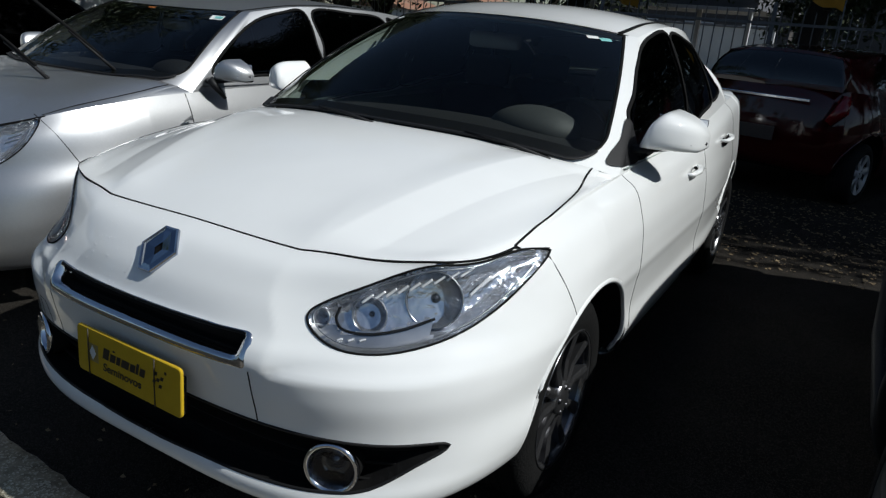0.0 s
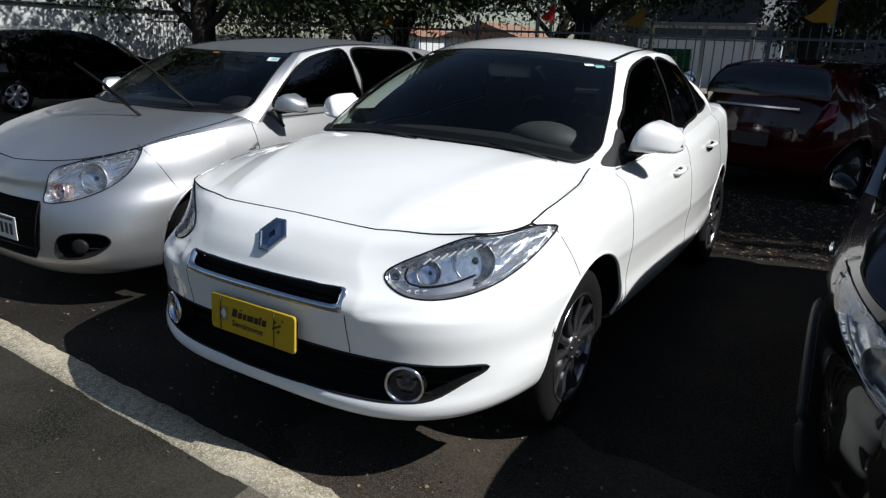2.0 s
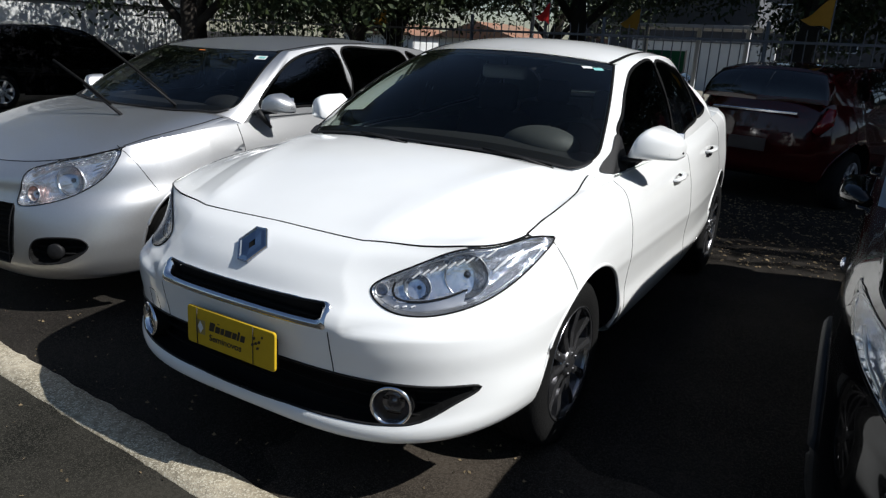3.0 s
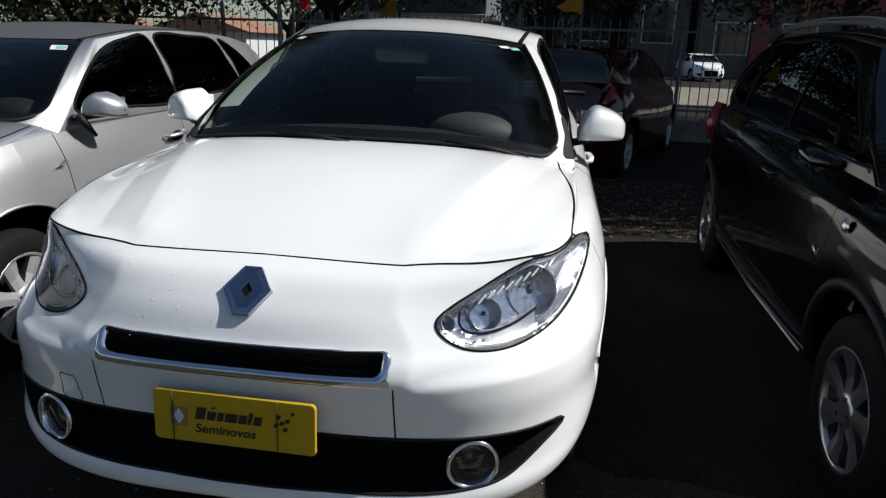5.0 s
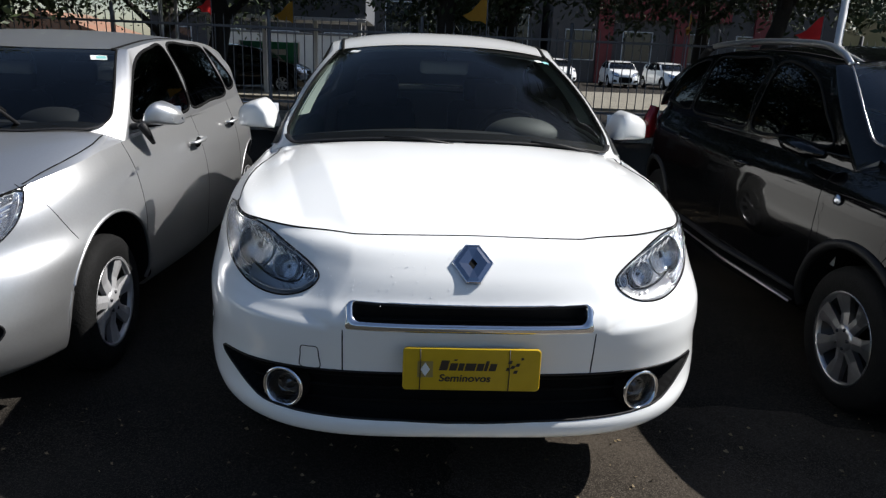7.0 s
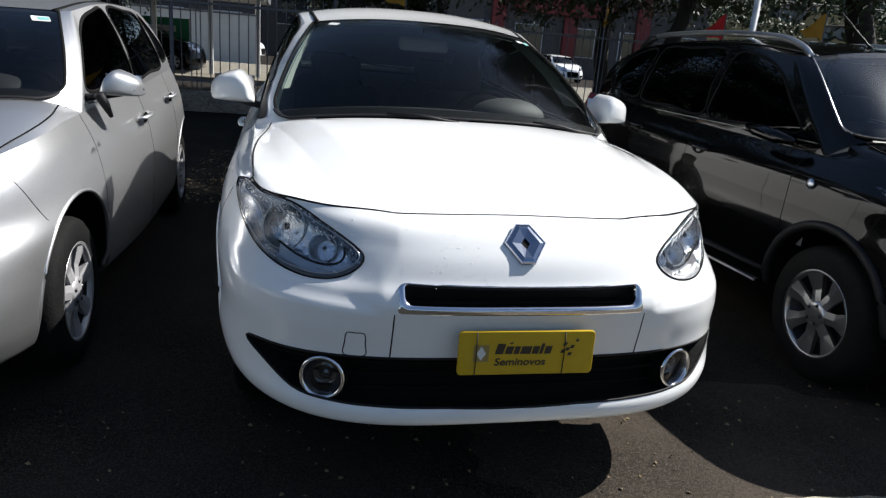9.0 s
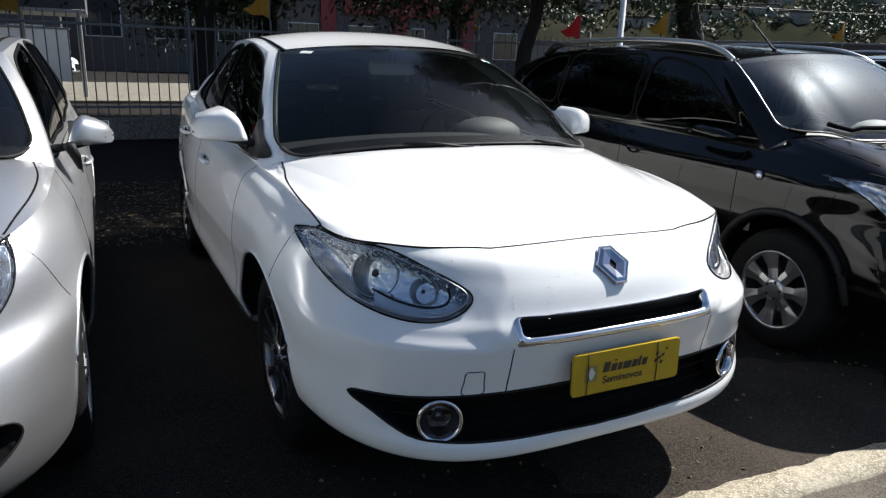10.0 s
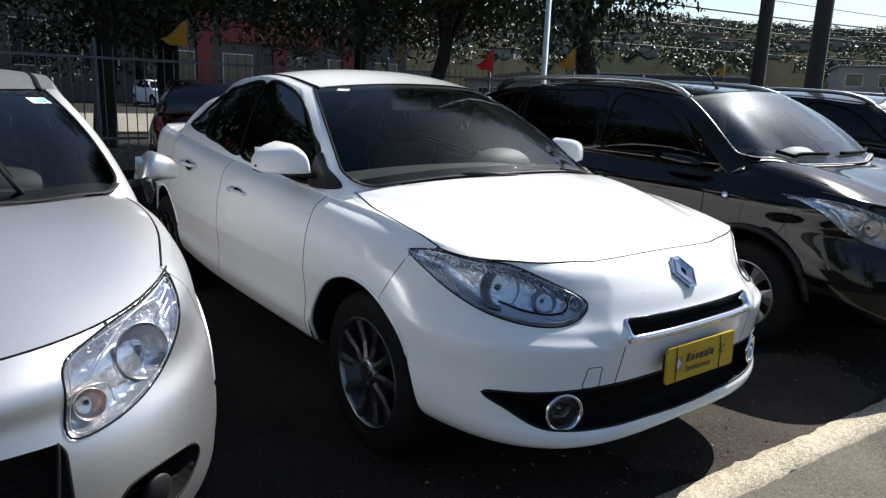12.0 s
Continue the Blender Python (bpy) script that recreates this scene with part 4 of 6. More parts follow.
FLUENT = dict(
    nose_end=0.95, tail_start=3.75, middle=2.3, warp=saloon_warp,
    levels=[
        (0.16, 0.80, 3.5, 4.36, 0.255, 0.257, 0.288, 0.315, 0.310, 0.33, 0.32),
        (0.06, 0.846, 3.5, 4.42, 0.267, 0.270, 0.310, 0.335, 0.330, 0.345, 0.34),
        (0.025, 0.870, 3.5, 4.46, 0.290, 0.296, 0.345, 0.365, 0.358, 0.375, 0.38),
        (0.022, 0.880, 3.5, 4.48, 0.320, 0.326, 0.375, 0.395, 0.388, 0.405, 0.42),
        (0.046, 0.890, 3.5, 4.50, 0.36, 0.37, 0.42, 0.432, 0.425, 0.445, 0.47),
        (0.039, 0.885, 3.4, 4.52, 0.49, 0.495, 0.52, 0.53, 0.52, 0.53, 0.55),
        (0.015, 0.892, 3.2, 4.53, 0.60, 0.59, 0.60, 0.62, 0.61, 0.62, 0.66),
        (0.002, 0.897, 2.95, 4.53, 0.653, 0.648, 0.648, 0.665, 0.655, 0.665, 0.70),
        (0.006, 0.896, 2.85, 4.53, 0.673, 0.668, 0.668, 0.685, 0.675, 0.685, 0.72),
        (0.028, 0.892, 2.6, 4.52, 0.714, 0.71, 0.72, 0.74, 0.74, 0.76, 0.82),
        (0.075, 0.875, 2.5, 4.51, 0.79, 0.785, 0.80, 0.83, 0.85, 0.87, 0.95),
        (0.135, 0.842, 2.9, 4.49, 0.845, 0.838, 0.853, 0.905, 0.960, 1.030, 1.05),
        (0.210, 0.785, 4.2, 4.45, 0.872, 0.868, 0.885, 0.945, 1.012, 1.090, 1.095)],
    tail_square=2.2, hub_y=(0.89, 3.58), hub_z=0.325, hub_x=0.795, lip_z=0.335, wheel_r=0.325, rim_r=0.222, arch_r=0.386, sill_z=0.26,
    seams=(0.62, 1.30, 2.36, 3.42, 4.15), a_base=1.26, cowl=(1.0, 1.060), cowl_corner=(0.742, 1.20, 0.985),
    bonnet_edge=((0.764, 0.53), (0.774, 0.74), (0.760, 0.96), (0.730, 1.12), (0.722, 1.19)), ridge=(0.37, 0.60, 0.019),
    header=(1.72, 1.445), peak=(2.25, 1.515), rear_header=(3.12, 1.415),
    roof_side=((0.583, 1.965, 1.400), (0.605, 2.25, 1.448), (0.61, 2.58, 1.450), (0.59, 2.92, 1.405), (0.55, 3.22, 1.325)),
    c_base=3.48, rear_base=(3.98, 1.13), rear_corner=(0.58, 3.80, 1.125),
    side_glass=[rounded([(1.475, 1.000), (1.90, 1.018), (2.285, 1.045), (2.295, 1.20), (2.285, 1.417), (2.06, 1.404), (1.79, 1.305), (1.61, 1.206), (1.478, 1.125)]),
                rounded([(2.315, 1.047), (2.64, 1.078), (2.93, 1.112), (2.925, 1.20), (2.87, 1.358), (2.66, 1.398), (2.315, 1.418), (2.305, 1.20)]),
                rounded([(2.955, 1.114), (3.31, 1.145), (3.23, 1.20), (3.11, 1.285), (2.91, 1.345), (2.945, 1.20)])],
    sail=rounded([(1.245, 1.000), (1.35, 0.988), (1.49, 0.998), (1.478, 1.128), (1.37, 1.070), (1.28, 1.030)]),
    headlight=[rounded([(0.448, 0.757), (0.475, 0.722), (0.54, 0.695), (0.637, 0.692), (0.728, 0.719), (0.789, 0.778), (0.820, 0.861),
                        (0.790, 0.884), (0.745, 0.892), (0.69, 0.885), (0.62, 0.862), (0.55, 0.825), (0.48, 0.787)], 5)],
    grille=[np.array([(-0.1, 0.652), (0.335, 0.652), (0.352, 0.66), (0.357, 0.69), (0.34, 0.706), (-0.1, 0.706)])],
    intake=[rounded([(-0.4, 0.487), (0.10, 0.488), (0.45, 0.487), (0.65, 0.484), (0.772, 0.478), (0.72, 0.428), (0.64, 0.370), (0.55, 0.352), (0.42, 0.343), (0.2, 0.338), (-0.4, 0.336)], 4)],
    lamp_plate=np.array([(0.44, 0.73), (0.50, 0.745), (0.53, 0.728), (0.60, 0.732), (0.69, 0.760), (0.70, 0.69), (0.5, 0.68), (0.44, 0.70)]),
    lamp_lines=[([(0.545 + 0.021 * k, 0.788 + 0.0075 * k), (0.562 + 0.021 * k, 0.806 + 0.0075 * k)], 0.0032, 0.010, M_RIB) for k in range(9)]
    + [([(0.735 + 0.012 * k, 0.802 + 0.016 * k), (0.760 + 0.010 * k, 0.842 + 0.008 * k)], 0.0038, 0.010, M_RIB) for k in range(3)]
    + [([(0.525 + 0.022 * k, 0.713 + 0.001 * k), (0.535 + 0.022 * k, 0.717 + 0.001 * k)], 0.003, 0.012, M_RIB) for k in range(3)]
    + [([(0.505, 0.778), (0.507, 0.752), (0.530, 0.733), (0.58, 0.728), (0.64, 0.738), (0.69, 0.758)], 0.0035, 0.012, M_GAP)],
    bulbs=[(0.676, 0.796, 0.066, 0.016, M_BOWL), (0.565, 0.763, 0.040, 0.016, M_BOWL), (0.476, 0.752, 0.020, 0.006, M_REFLECT)],
    wheel=dict(rim=M_ALLOY_DARK, edge=M_SPOKE, face=M_SPOKE, spokes=5, width=0.020, twin=17, turn=20))

# -- the silver hatchback --
HATCH = dict(
    nose_end=0.88, tail_start=3.25, middle=2.0,
    levels=[
        (0.14, 0.78, 3.0, 3.90, 0.20, 0.20, 0.22, 0.25, 0.21, 0.23, 0.30),
        (0.04, 0.83, 3.0, 3.95, 0.21, 0.21, 0.24, 0.27, 0.22, 0.25, 0.32),
        (0.01, 0.85, 3.0, 3.98, 0.26, 0.26, 0.29, 0.31, 0.28, 0.30, 0.36),
        (0.00, 0.862, 3.0, 3.99, 0.36, 0.36, 0.40, 0.42, 0.40, 0.42, 0.46),
        (0.00, 0.872, 2.8, 4.00, 0.47, 0.47, 0.50, 0.52, 0.52, 0.54, 0.58),
        (0.01, 0.875, 2.6, 4.00, 0.56, 0.56, 0.60, 0.63, 0.63, 0.66, 0.72),
        (0.03, 0.860, 2.4, 3.98, 0.64, 0.64, 0.69, 0.74, 0.75, 0.80, 0.86),
        (0.05, 0.828, 2.4, 3.95, 0.71, 0.735, 0.825, 0.86, 0.87, 0.92, 1.00),
        (0.125, 0.785, 2.5, 3.90, 0.765, 0.805, 0.905, 0.945, 0.985, 1.03, 1.10)],
    hub_y=(0.80, 3.39), hub_z=0.315, hub_x=0.795, wheel_r=0.297, rim_r=0.195, arch_r=0.375, sill_z=0.22,
    seams=(0.42, 1.12, 2.16, 3.0, 3.55), a_base=1.16, cowl=(0.90, 1.010), cowl_corner=(0.742, 1.11, 0.985),
    bonnet_edge=((0.688, 0.45), (0.742, 0.70), (0.752, 0.90), (0.730, 1.07)), ridge=(0.30, 0.55, 0.0),
    header=(1.60, 1.355), peak=(2.35, 1.450), rear_header=(3.72, 1.40),
    roof_side=((0.615, 1.73, 1.362), (0.64, 2.14, 1.412), (0.645, 2.70, 1.420), (0.62, 3.20, 1.40), (0.58, 3.66, 1.35)),
    c_base=3.72, rear_base=(3.93, 1.06), rear_corner=(0.66, 3.86, 1.06),
    side_glass=[rounded([(1.33, 1.035), (1.70, 1.03), (2.155, 1.03), (2.16, 1.20), (2.13, 1.380), (1.96, 1.372), (1.72, 1.310), (1.44, 1.16)]),
                rounded([(2.235, 1.035), (2.65, 1.05), (3.06, 1.075), (3.00, 1.25), (2.92, 1.375), (2.60, 1.395), (2.215, 1.390), (2.22, 1.20)]),
                rounded([(3.14, 1.10), (3.40, 1.14), (3.28, 1.28), (3.10, 1.365), (3.00, 1.37), (3.07, 1.25)])],
    headlight=[rounded([(0.368, 0.588), (0.372, 0.68), (0.376, 0.752), (0.45, 0.785), (0.56, 0.830), (0.645, 0.864), (0.697, 0.868),
                        (0.712, 0.785), (0.682, 0.712), (0.605, 0.642), (0.49, 0.597)], 5)],
    grille=[np.array([(-0.1, 0.28), (0.31, 0.28), (0.345, 0.33), (0.362, 0.46), (0.358, 0.565), (0.345, 0.590), (-0.1, 0.600)])],
    intake=[rounded([(0.47, 0.30), (0.62, 0.32), (0.70, 0.39), (0.66, 0.44), (0.50, 0.43), (0.45, 0.36)], 5)],
    lamp_lines=[([(0.385, 0.690), (0.43, 0.712), (0.50, 0.775), (0.58, 0.815), (0.66, 0.825)], 0.0016, 0.010, M_LAMPGREY),
       ([(0.378, 0.675), (0.43, 0.690), (0.475, 0.675), (0.487, 0.635)], 0.002, 0.010, M_LAMPGREY)]
    + [([(0.655, 0.770 + 0.02 * k), (0.685, 0.790 + 0.02 * k)], 0.003, 0.008, M_LAMPGREY) for k in range(3)],
    bulbs=[(0.580, 0.718, 0.074, 0.016, M_BOWL), (0.428, 0.645, 0.038, 0.010, M_RUDDY)],
    wheel=dict(rim=M_TRIM, edge=M_HUBCAP, face=M_HUBCAP, spokes=7, width=0.036, turn=10))

# -- the black crossover --
CROSSOVER = dict(
    nose_end=0.95, tail_start=3.35, middle=2.1,
    levels=[
        (0.16, 0.76, 3.0, 4.10, 0.24, 0.24, 0.28, 0.30, 0.25, 0.27, 0.32),
        (0.05, 0.80, 3.0, 4.15, 0.25, 0.25, 0.30, 0.32, 0.26, 0.29, 0.34),
        (0.02, 0.82, 3.0, 4.18, 0.31, 0.31, 0.35, 0.36, 0.32, 0.34, 0.38),
        (0.00, 0.835, 3.0, 4.19, 0.42, 0.42, 0.45, 0.46, 0.44, 0.46, 0.50),
        (0.00, 0.845, 2.8, 4.20, 0.53, 0.53, 0.56, 0.57, 0.56, 0.58, 0.62),
        (0.01, 0.847, 2.6, 4.20, 0.63, 0.63, 0.66, 0.68, 0.68, 0.70, 0.76),
        (0.03, 0.842, 2.5, 4.18, 0.72, 0.72, 0.76, 0.79, 0.80, 0.83, 0.90),
        (0.06, 0.830, 3.0, 4.15, 0.80, 0.805, 0.86, 0.90, 0.91, 0.95, 1.02),
        (0.15, 0.765, 4.6, 4.10, 0.88, 0.89, 0.945, 0.99, 1.02, 1.06, 1.12)],
    hub_y=(0.87, 3.45), hub_z=0.335, hub_x=0.775, wheel_r=0.311, rim_r=0.200, arch_r=0.370, sill_z=0.26,
    seams=(0.58, 1.18, 2.16, 3.05, 3.75), a_base=1.08, cowl=(0.78, 1.055), cowl_corner=(0.722, 1.01, 1.05),
    bonnet_edge=((0.70, 0.52), (0.705, 0.70), (0.70, 0.85), (0.675, 0.98)), ridge=(0.40, 0.55, 0.012),
    header=(1.40, 1.495), peak=(2.3, 1.55), rear_header=(4.0, 1.47),
    roof_side=((0.645, 1.58, 1.43), (0.645, 2.10, 1.48), (0.64, 2.80, 1.49), (0.62, 3.40, 1.45), (0.57, 3.90, 1.36)),
    c_base=3.9, rear_base=(4.15, 1.08), rear_corner=(0.66, 4.05, 1.07),
    side_glass=[rounded([(1.30, 1.075), (1.70, 1.07), (2.10, 1.07), (2.11, 1.25), (2.08, 1.43), (1.88, 1.43), (1.65, 1.36), (1.45, 1.22)]),
                rounded([(2.20, 1.075), (2.60, 1.085), (3.02, 1.10), (3.02, 1.28), (2.98, 1.45), (2.60, 1.46), (2.20, 1.45), (2.19, 1.25)]),
                rounded([(3.12, 1.11), (3.45, 1.13), (3.75, 1.16), (3.60, 1.33), (3.40, 1.41), (3.10, 1.44), (3.10, 1.28)])],
    headlight=[rounded([(0.47, 0.73), (0.50, 0.69), (0.58, 0.68), (0.68, 0.715), (0.755, 0.79), (0.795, 0.87), (0.798, 0.925), (0.755, 0.925), (0.66, 0.875), (0.56, 0.815), (0.49, 0.77)], 5)],
    grille=[np.array([(-0.1, 0.66), (0.38, 0.66), (0.42, 0.74), (0.40, 0.80), (-0.1, 0.80)])],
    intake=[np.array([(-0.1, 0.34), (0.48, 0.34), (0.52, 0.50), (-0.1, 0.50)])],
    lamp_lines=[([(0.60 + 0.022 * k, 0.815 + 0.013 * k), (0.612 + 0.022 * k, 0.845 + 0.013 * k)], 0.004, 0.010, M_RIB) for k in range(7)]
    + [([(0.70, 0.745), (0.75, 0.81), (0.775, 0.88)], 0.006, 0.008, M_RIB), ([(0.52, 0.70), (0.60, 0.705), (0.68, 0.74)], 0.005, 0.008, M_RIB)],
    bulbs=[(0.67, 0.785, 0.058, 0.016, M_BOWL), (0.555, 0.745, 0.042, 0.016, M_BOWL)], arch_paint=M_TRIM, lip_r=0.022,
    wheel=dict(rim=M_ALLOY_DARK, edge=M_ALLOY, face=M_ALLOY, spokes=7, width=0.036, flare=1.3, turn=5))

# ---- the white saloon and its fittings ----
M_YELLOW = material("yellow_plate", (0.56, 0.37, 0.02), 0.4, coat=0.5, spread=0.12, scale=25)
M_INK = material("dark_ink", (0.03, 0.022, 0.012), 0.5, spread=0.1, scale=60)
M_PAPER = material("sticker_paper", (0.70, 0.72, 0.70), 0.6, spread=0.1, scale=90)
M_TEAL = material("sticker_print", (0.20, 0.50, 0.48), 0.6, spread=0.1, scale=90)
FLUENT["lining"] = M_PILLAR
# binnacle lighter than the dash: the sunlight on it is put into its colour
FLUENT["binnacle"] = material("sunlit_binnacle", (0.055, 0.058, 0.056), 0.6, spread=0.2, scale=60, bump=0.2, bump_scale=500)
FLUENT["dash"] = material("dash_grey", (0.013, 0.0135, 0.0135), 0.6, spread=0.2, scale=60, bump=0.2, bump_scale=500)
saloon, s_body, s_lid, s_house, s_doors = build_car(FLUENT, "white_car", "glossy white four-door saloon car parked on asphalt", pose(0.003, 0, 0, 0, 0, 0.6), M_WHITE, 0.0105)
front_zone = lambda c: c[:, 1] < 0.8
for s in (1, -1):
    build_mirror(saloon, s, 0.800, 0.995, 1.61, 1.040, 1.170, 0.225, M_WHITE)
    handle(s_doors["front_door", s], 0.875, 2.10, 0.882, s, M_WHITE)
    handle(s_doors["rear_door", s], 0.866, 2.93, 0.936, s, M_WHITE)


def outline_ring(sheet, outer, inner, where, lift_out, lift_in, mirrored=False):
    """A raised frame between two outlines laid on a sheet."""
    a, na = laid(sheet, outer, [0, 2], where, lift_out)
    b, nb = laid(sheet, inner, [0, 2], where, lift_in)
    mid = (a + b) / 2 + (na + nb) / 2 * 0.007
    n = len(a)
    V = np.concatenate([a, mid, b, b - nb * 0.03])
    F = [(r * n + i, r * n + (i + 1) % n, (r + 1) * n + (i + 1) % n, (r + 1) * n + i) for r in range(3) for i in range(n)]
    return V, F


def mirrored_outline(half):
    """A closed outline from its x > 0 half, listed from the bottom middle to the top middle."""
    half = np.array(half, float)
    return np.concatenate([half, (half * (-1, 1))[::-1][1:-1]])


def wide_sheet(sheet):
    """Both halves of a sheet as one."""
    p = np.concatenate([(sheet.p * (-1, 1, 1))[:, ::-1][:, :-1], sheet.p], axis=1)
    return Sheet(p)


nose = wide_sheet(s_body)
# chrome frame of the grille
def soft_box(hw, z0, z1, r0, r1, n=14):
    """Half of a rounded bar from the bottom middle to the top middle."""
    pts = [(x, z0) for x in np.linspace(0, hw - r0, n)]
    pts += [(hw - r0 + r0 * math.sin(a), z0 + r0 - r0 * math.cos(a)) for a in np.linspace(0.2, 1.5, 5)]
    pts += [(hw - r1 + r1 * math.cos(a), z1 - r1 + r1 * math.sin(a)) for a in np.linspace(0.1, 1.4, 5)]
    pts += [(x, z1) for x in np.linspace(hw - r1, 0, n)]
    return pts


V, F = outline_ring(nose, mirrored_outline(soft_box(0.364, 0.634, 0.710, 0.010, 0.022)), mirrored_outline(soft_box(0.344, 0.658, 0.707, 0.022, 0.012)),
                    front_zone, 0.001, 0.002)
hang("grille_frame", mesh_of("grille_frame", V, F, M_CHROME), saloon, "polished chrome grille surround")
for s in (1, -1):
    q, n = laid(nose, np.stack([np.linspace(0.372, 0.374, 12) * s, np.linspace(0.630, 0.492, 12)], 1), [0, 2], front_zone)
    V, F = sweep(q, 0.0022, 4, False, 0.4, n)
    hang("panel_gap", mesh_of("panel_gap", V, F, M_GAP), saloon)
# towing-eye cover
tow = rounded([(-0.500, 0.492), (-0.500, 0.53), (-0.496, 0.562), (-0.472, 0.564), (-0.448, 0.562), (-0.444, 0.53), (-0.444, 0.492)], 4)
q, n = laid(nose, tow, [0, 2], front_zone)
V, F = sweep(q, 0.0018, 4, True, 0.4, n)
hang("towing_eye_cover", mesh_of("towing_eye_cover", V, F, M_GAP), saloon)
# fog lamps
for s in (1, -1):
    fog = new("fog_lamp")
    fog.parent = saloon
    n = laid(nose, np.array([(0.556 * s, 0.411)]), [0, 2], front_zone)[1]
    m = Matrix.Translation((0.556 * s, 0.104, 0.411)) @ Vector(n[0]).to_track_quat("X", "Z").to_matrix().to_4x4()
    V, F = lathe([(0.052, -0.03), (0.055, 0.002), (0.059, 0.010), (0.065, 0.009), (0.068, 0.0), (0.067, -0.006)], 40)
    hang("ring", mesh_of("ring", V, F, M_CHROME), fog, "chrome ring").matrix_local = m
    V, F = lathe([(0.066, 0.0), (0.066, -0.05)], 40)
    hang("housing", mesh_of("housing", V, F, M_GAP), fog, "black housing").matrix_local = m
    V, F = lathe([(0.054, -0.006), (0.03, -0.001), (0.001, 0.001)], 32)
    pane = hang("lens", mesh_of("lens", V, F, M_LENS), fog)
    pane.matrix_local, pane.visible_shadow = m, False
    V, F = lathe([(0.054, -0.01), (0.046, -0.03), (0.02, -0.045), (0.018, -0.03), (0.001, -0.025)], 32)
    hang("bowl", mesh_of("bowl", V, F, M_DARKBOWL), fog).matrix_local = m
# maker's lozenge on the nose, as a plain shape
at, n = laid(nose, np.array([(0.003, 0.812)]), [0, 2], front_zone)
lean = Matrix.Translation(at[0] + n[0] * 0.004) @ (Vector(-n[0]).to_track_quat("Y", "Z").to_matrix().to_4x4())
bm = bmesh.new()
outer = [(-0.021, 0.066), (0.021, 0.066), (0.062, 0.004), (0.021, -0.062), (-0.021, -0.062), (-0.062, 0.004)]
ridge_ = [(-0.012, 0.050), (0.012, 0.050), (0.042, 0.003), (0.012, -0.046), (-0.012, -0.046), (-0.042, 0.003)]
hole = [(-0.001, 0.020), (0.001, 0.020), (0.013, 0.002), (0.001, -0.016), (-0.001, -0.016), (-0.013, 0.002)]
rings = [[bm.verts.new((x, y, z)) for x, z in o] for o, y in ((outer, 0.006), (outer, -0.001), (ridge_, -0.007), (hole, -0.002), (hole, 0.003))]
for a, b in zip(rings, rings[1:]):
    for i in range(6):
        bm.faces.new((a[i], a[(i + 1) % 6], b[(i + 1) % 6], b[i]))
bmesh.ops.recalc_face_normals(bm, faces=bm.faces[:])
badge = part("badge", bm, material("dark_chrome", (0.34, 0.38, 0.46), 0.10, metal=1.0, spread=0.1, scale=30), saloon, "plain chrome lozenge badge")
badge.matrix_local = lean
V = [(x * k, y, z * k) for k, y in ((1.0, -0.001), (0.97, -0.005), (0.92, -0.005), (0.90, -0.0025)) for x, z in outer]
F = [(6 * r + i, 6 * r + (i + 1) % 6, 6 * r + 6 + (i + 1) % 6, 6 * r + 6 + i) for r in range(3) for i in range(6)]
hang("badge_rim", mesh_of("badge_rim", V, F, M_CHROME, False), badge, "bright chrome edge")
bm = bmesh.new()
bm.faces.new([bm.verts.new((x, 0.002, z)) for x, z in hole])
part("badge_centre", bm, M_GAP, badge)

# yellow dealer's plate
plate = new("dealer_plate")
plate.parent = saloon
plate.matrix_local = pose(0.004, -0.014, 0.530, -2, 0.1, -0.6)
tagged(plate, "yellow plastic dealer plate with dark print")
corners = [(cx * 0.188 + 0.012 * math.cos(a), cz * 0.053 + 0.012 * math.sin(a)) for cx, cz, a0 in ((1, 1, 0), (-1, 1, 90), (-1, -1, 180), (1, -1, 270))
           for a in np.radians(np.linspace(a0, a0 + 90, 6))]
bm = bmesh.new()
rims = [[bm.verts.new((x * k, y, z * k2)) for x, z in corners] for y, k, k2 in ((0.004, 1, 1), (-0.002, 1, 1), (-0.004, 0.99, 0.97))]
for a, b in zip(rims, rims[1:]):
    for i in range(24):
        bm.faces.new((a[i], b[i], b[(i + 1) % 24], a[(i + 1) % 24]))
bm.faces.new(rims[0]), bm.faces.new(rims[-1][::-1])
bmesh.ops.recalc_face_normals(bm, faces=bm.faces[:])
part("board", bm, M_YELLOW, plate)
part("backing", box(0.39, 0.014, 0.10, (0, 0.011, -0.01), 0.003), M_TRIM, plate)


def bar(w, h, x, z, mat, name, shear=0.0, parent=None, y=-0.0046):
    bm = bmesh.new()
    bm.faces.new([bm.verts.new((x + dx * w / 2 + shear * dz * h, y, z + dz * h / 2)) for dx, dz in ((-1, -1), (1, -1), (1, 1), (-1, 1))])
    return part(name, bm, mat, parent or plate)


for k, w in enumerate((0.024, 0.022, 0.016, 0.030, 0.020, 0.010, 0.020)):
    x0 = -0.092 + sum((0.024, 0.022, 0.016, 0.030, 0.020, 0.010, 0.020)[:k]) + 0.0035 * k
    bar(w, 0.031 if k in (0, 5) else 0.023, x0 + w / 2, 0.013 if k in (0, 5) else 0.009, M_INK, "print_bar", 0.12)
bar(0.010, 0.005, -0.048, 0.030, M_INK, "print_bar", 0.3)
text = bpy.data.curves.new("print", "FONT")
text.body, text.size, text.align_x, text.shear, text.offset = "Seminovos", 0.031, "LEFT", 0.15, 0.0008
text.materials.append(M_INK)
word = new("print", text)
word.parent = plate
word.matrix_local = pose(-0.096, -0.0048, -0.036, 90) @ Matrix.Diagonal((1.12, 1, 1, 1))
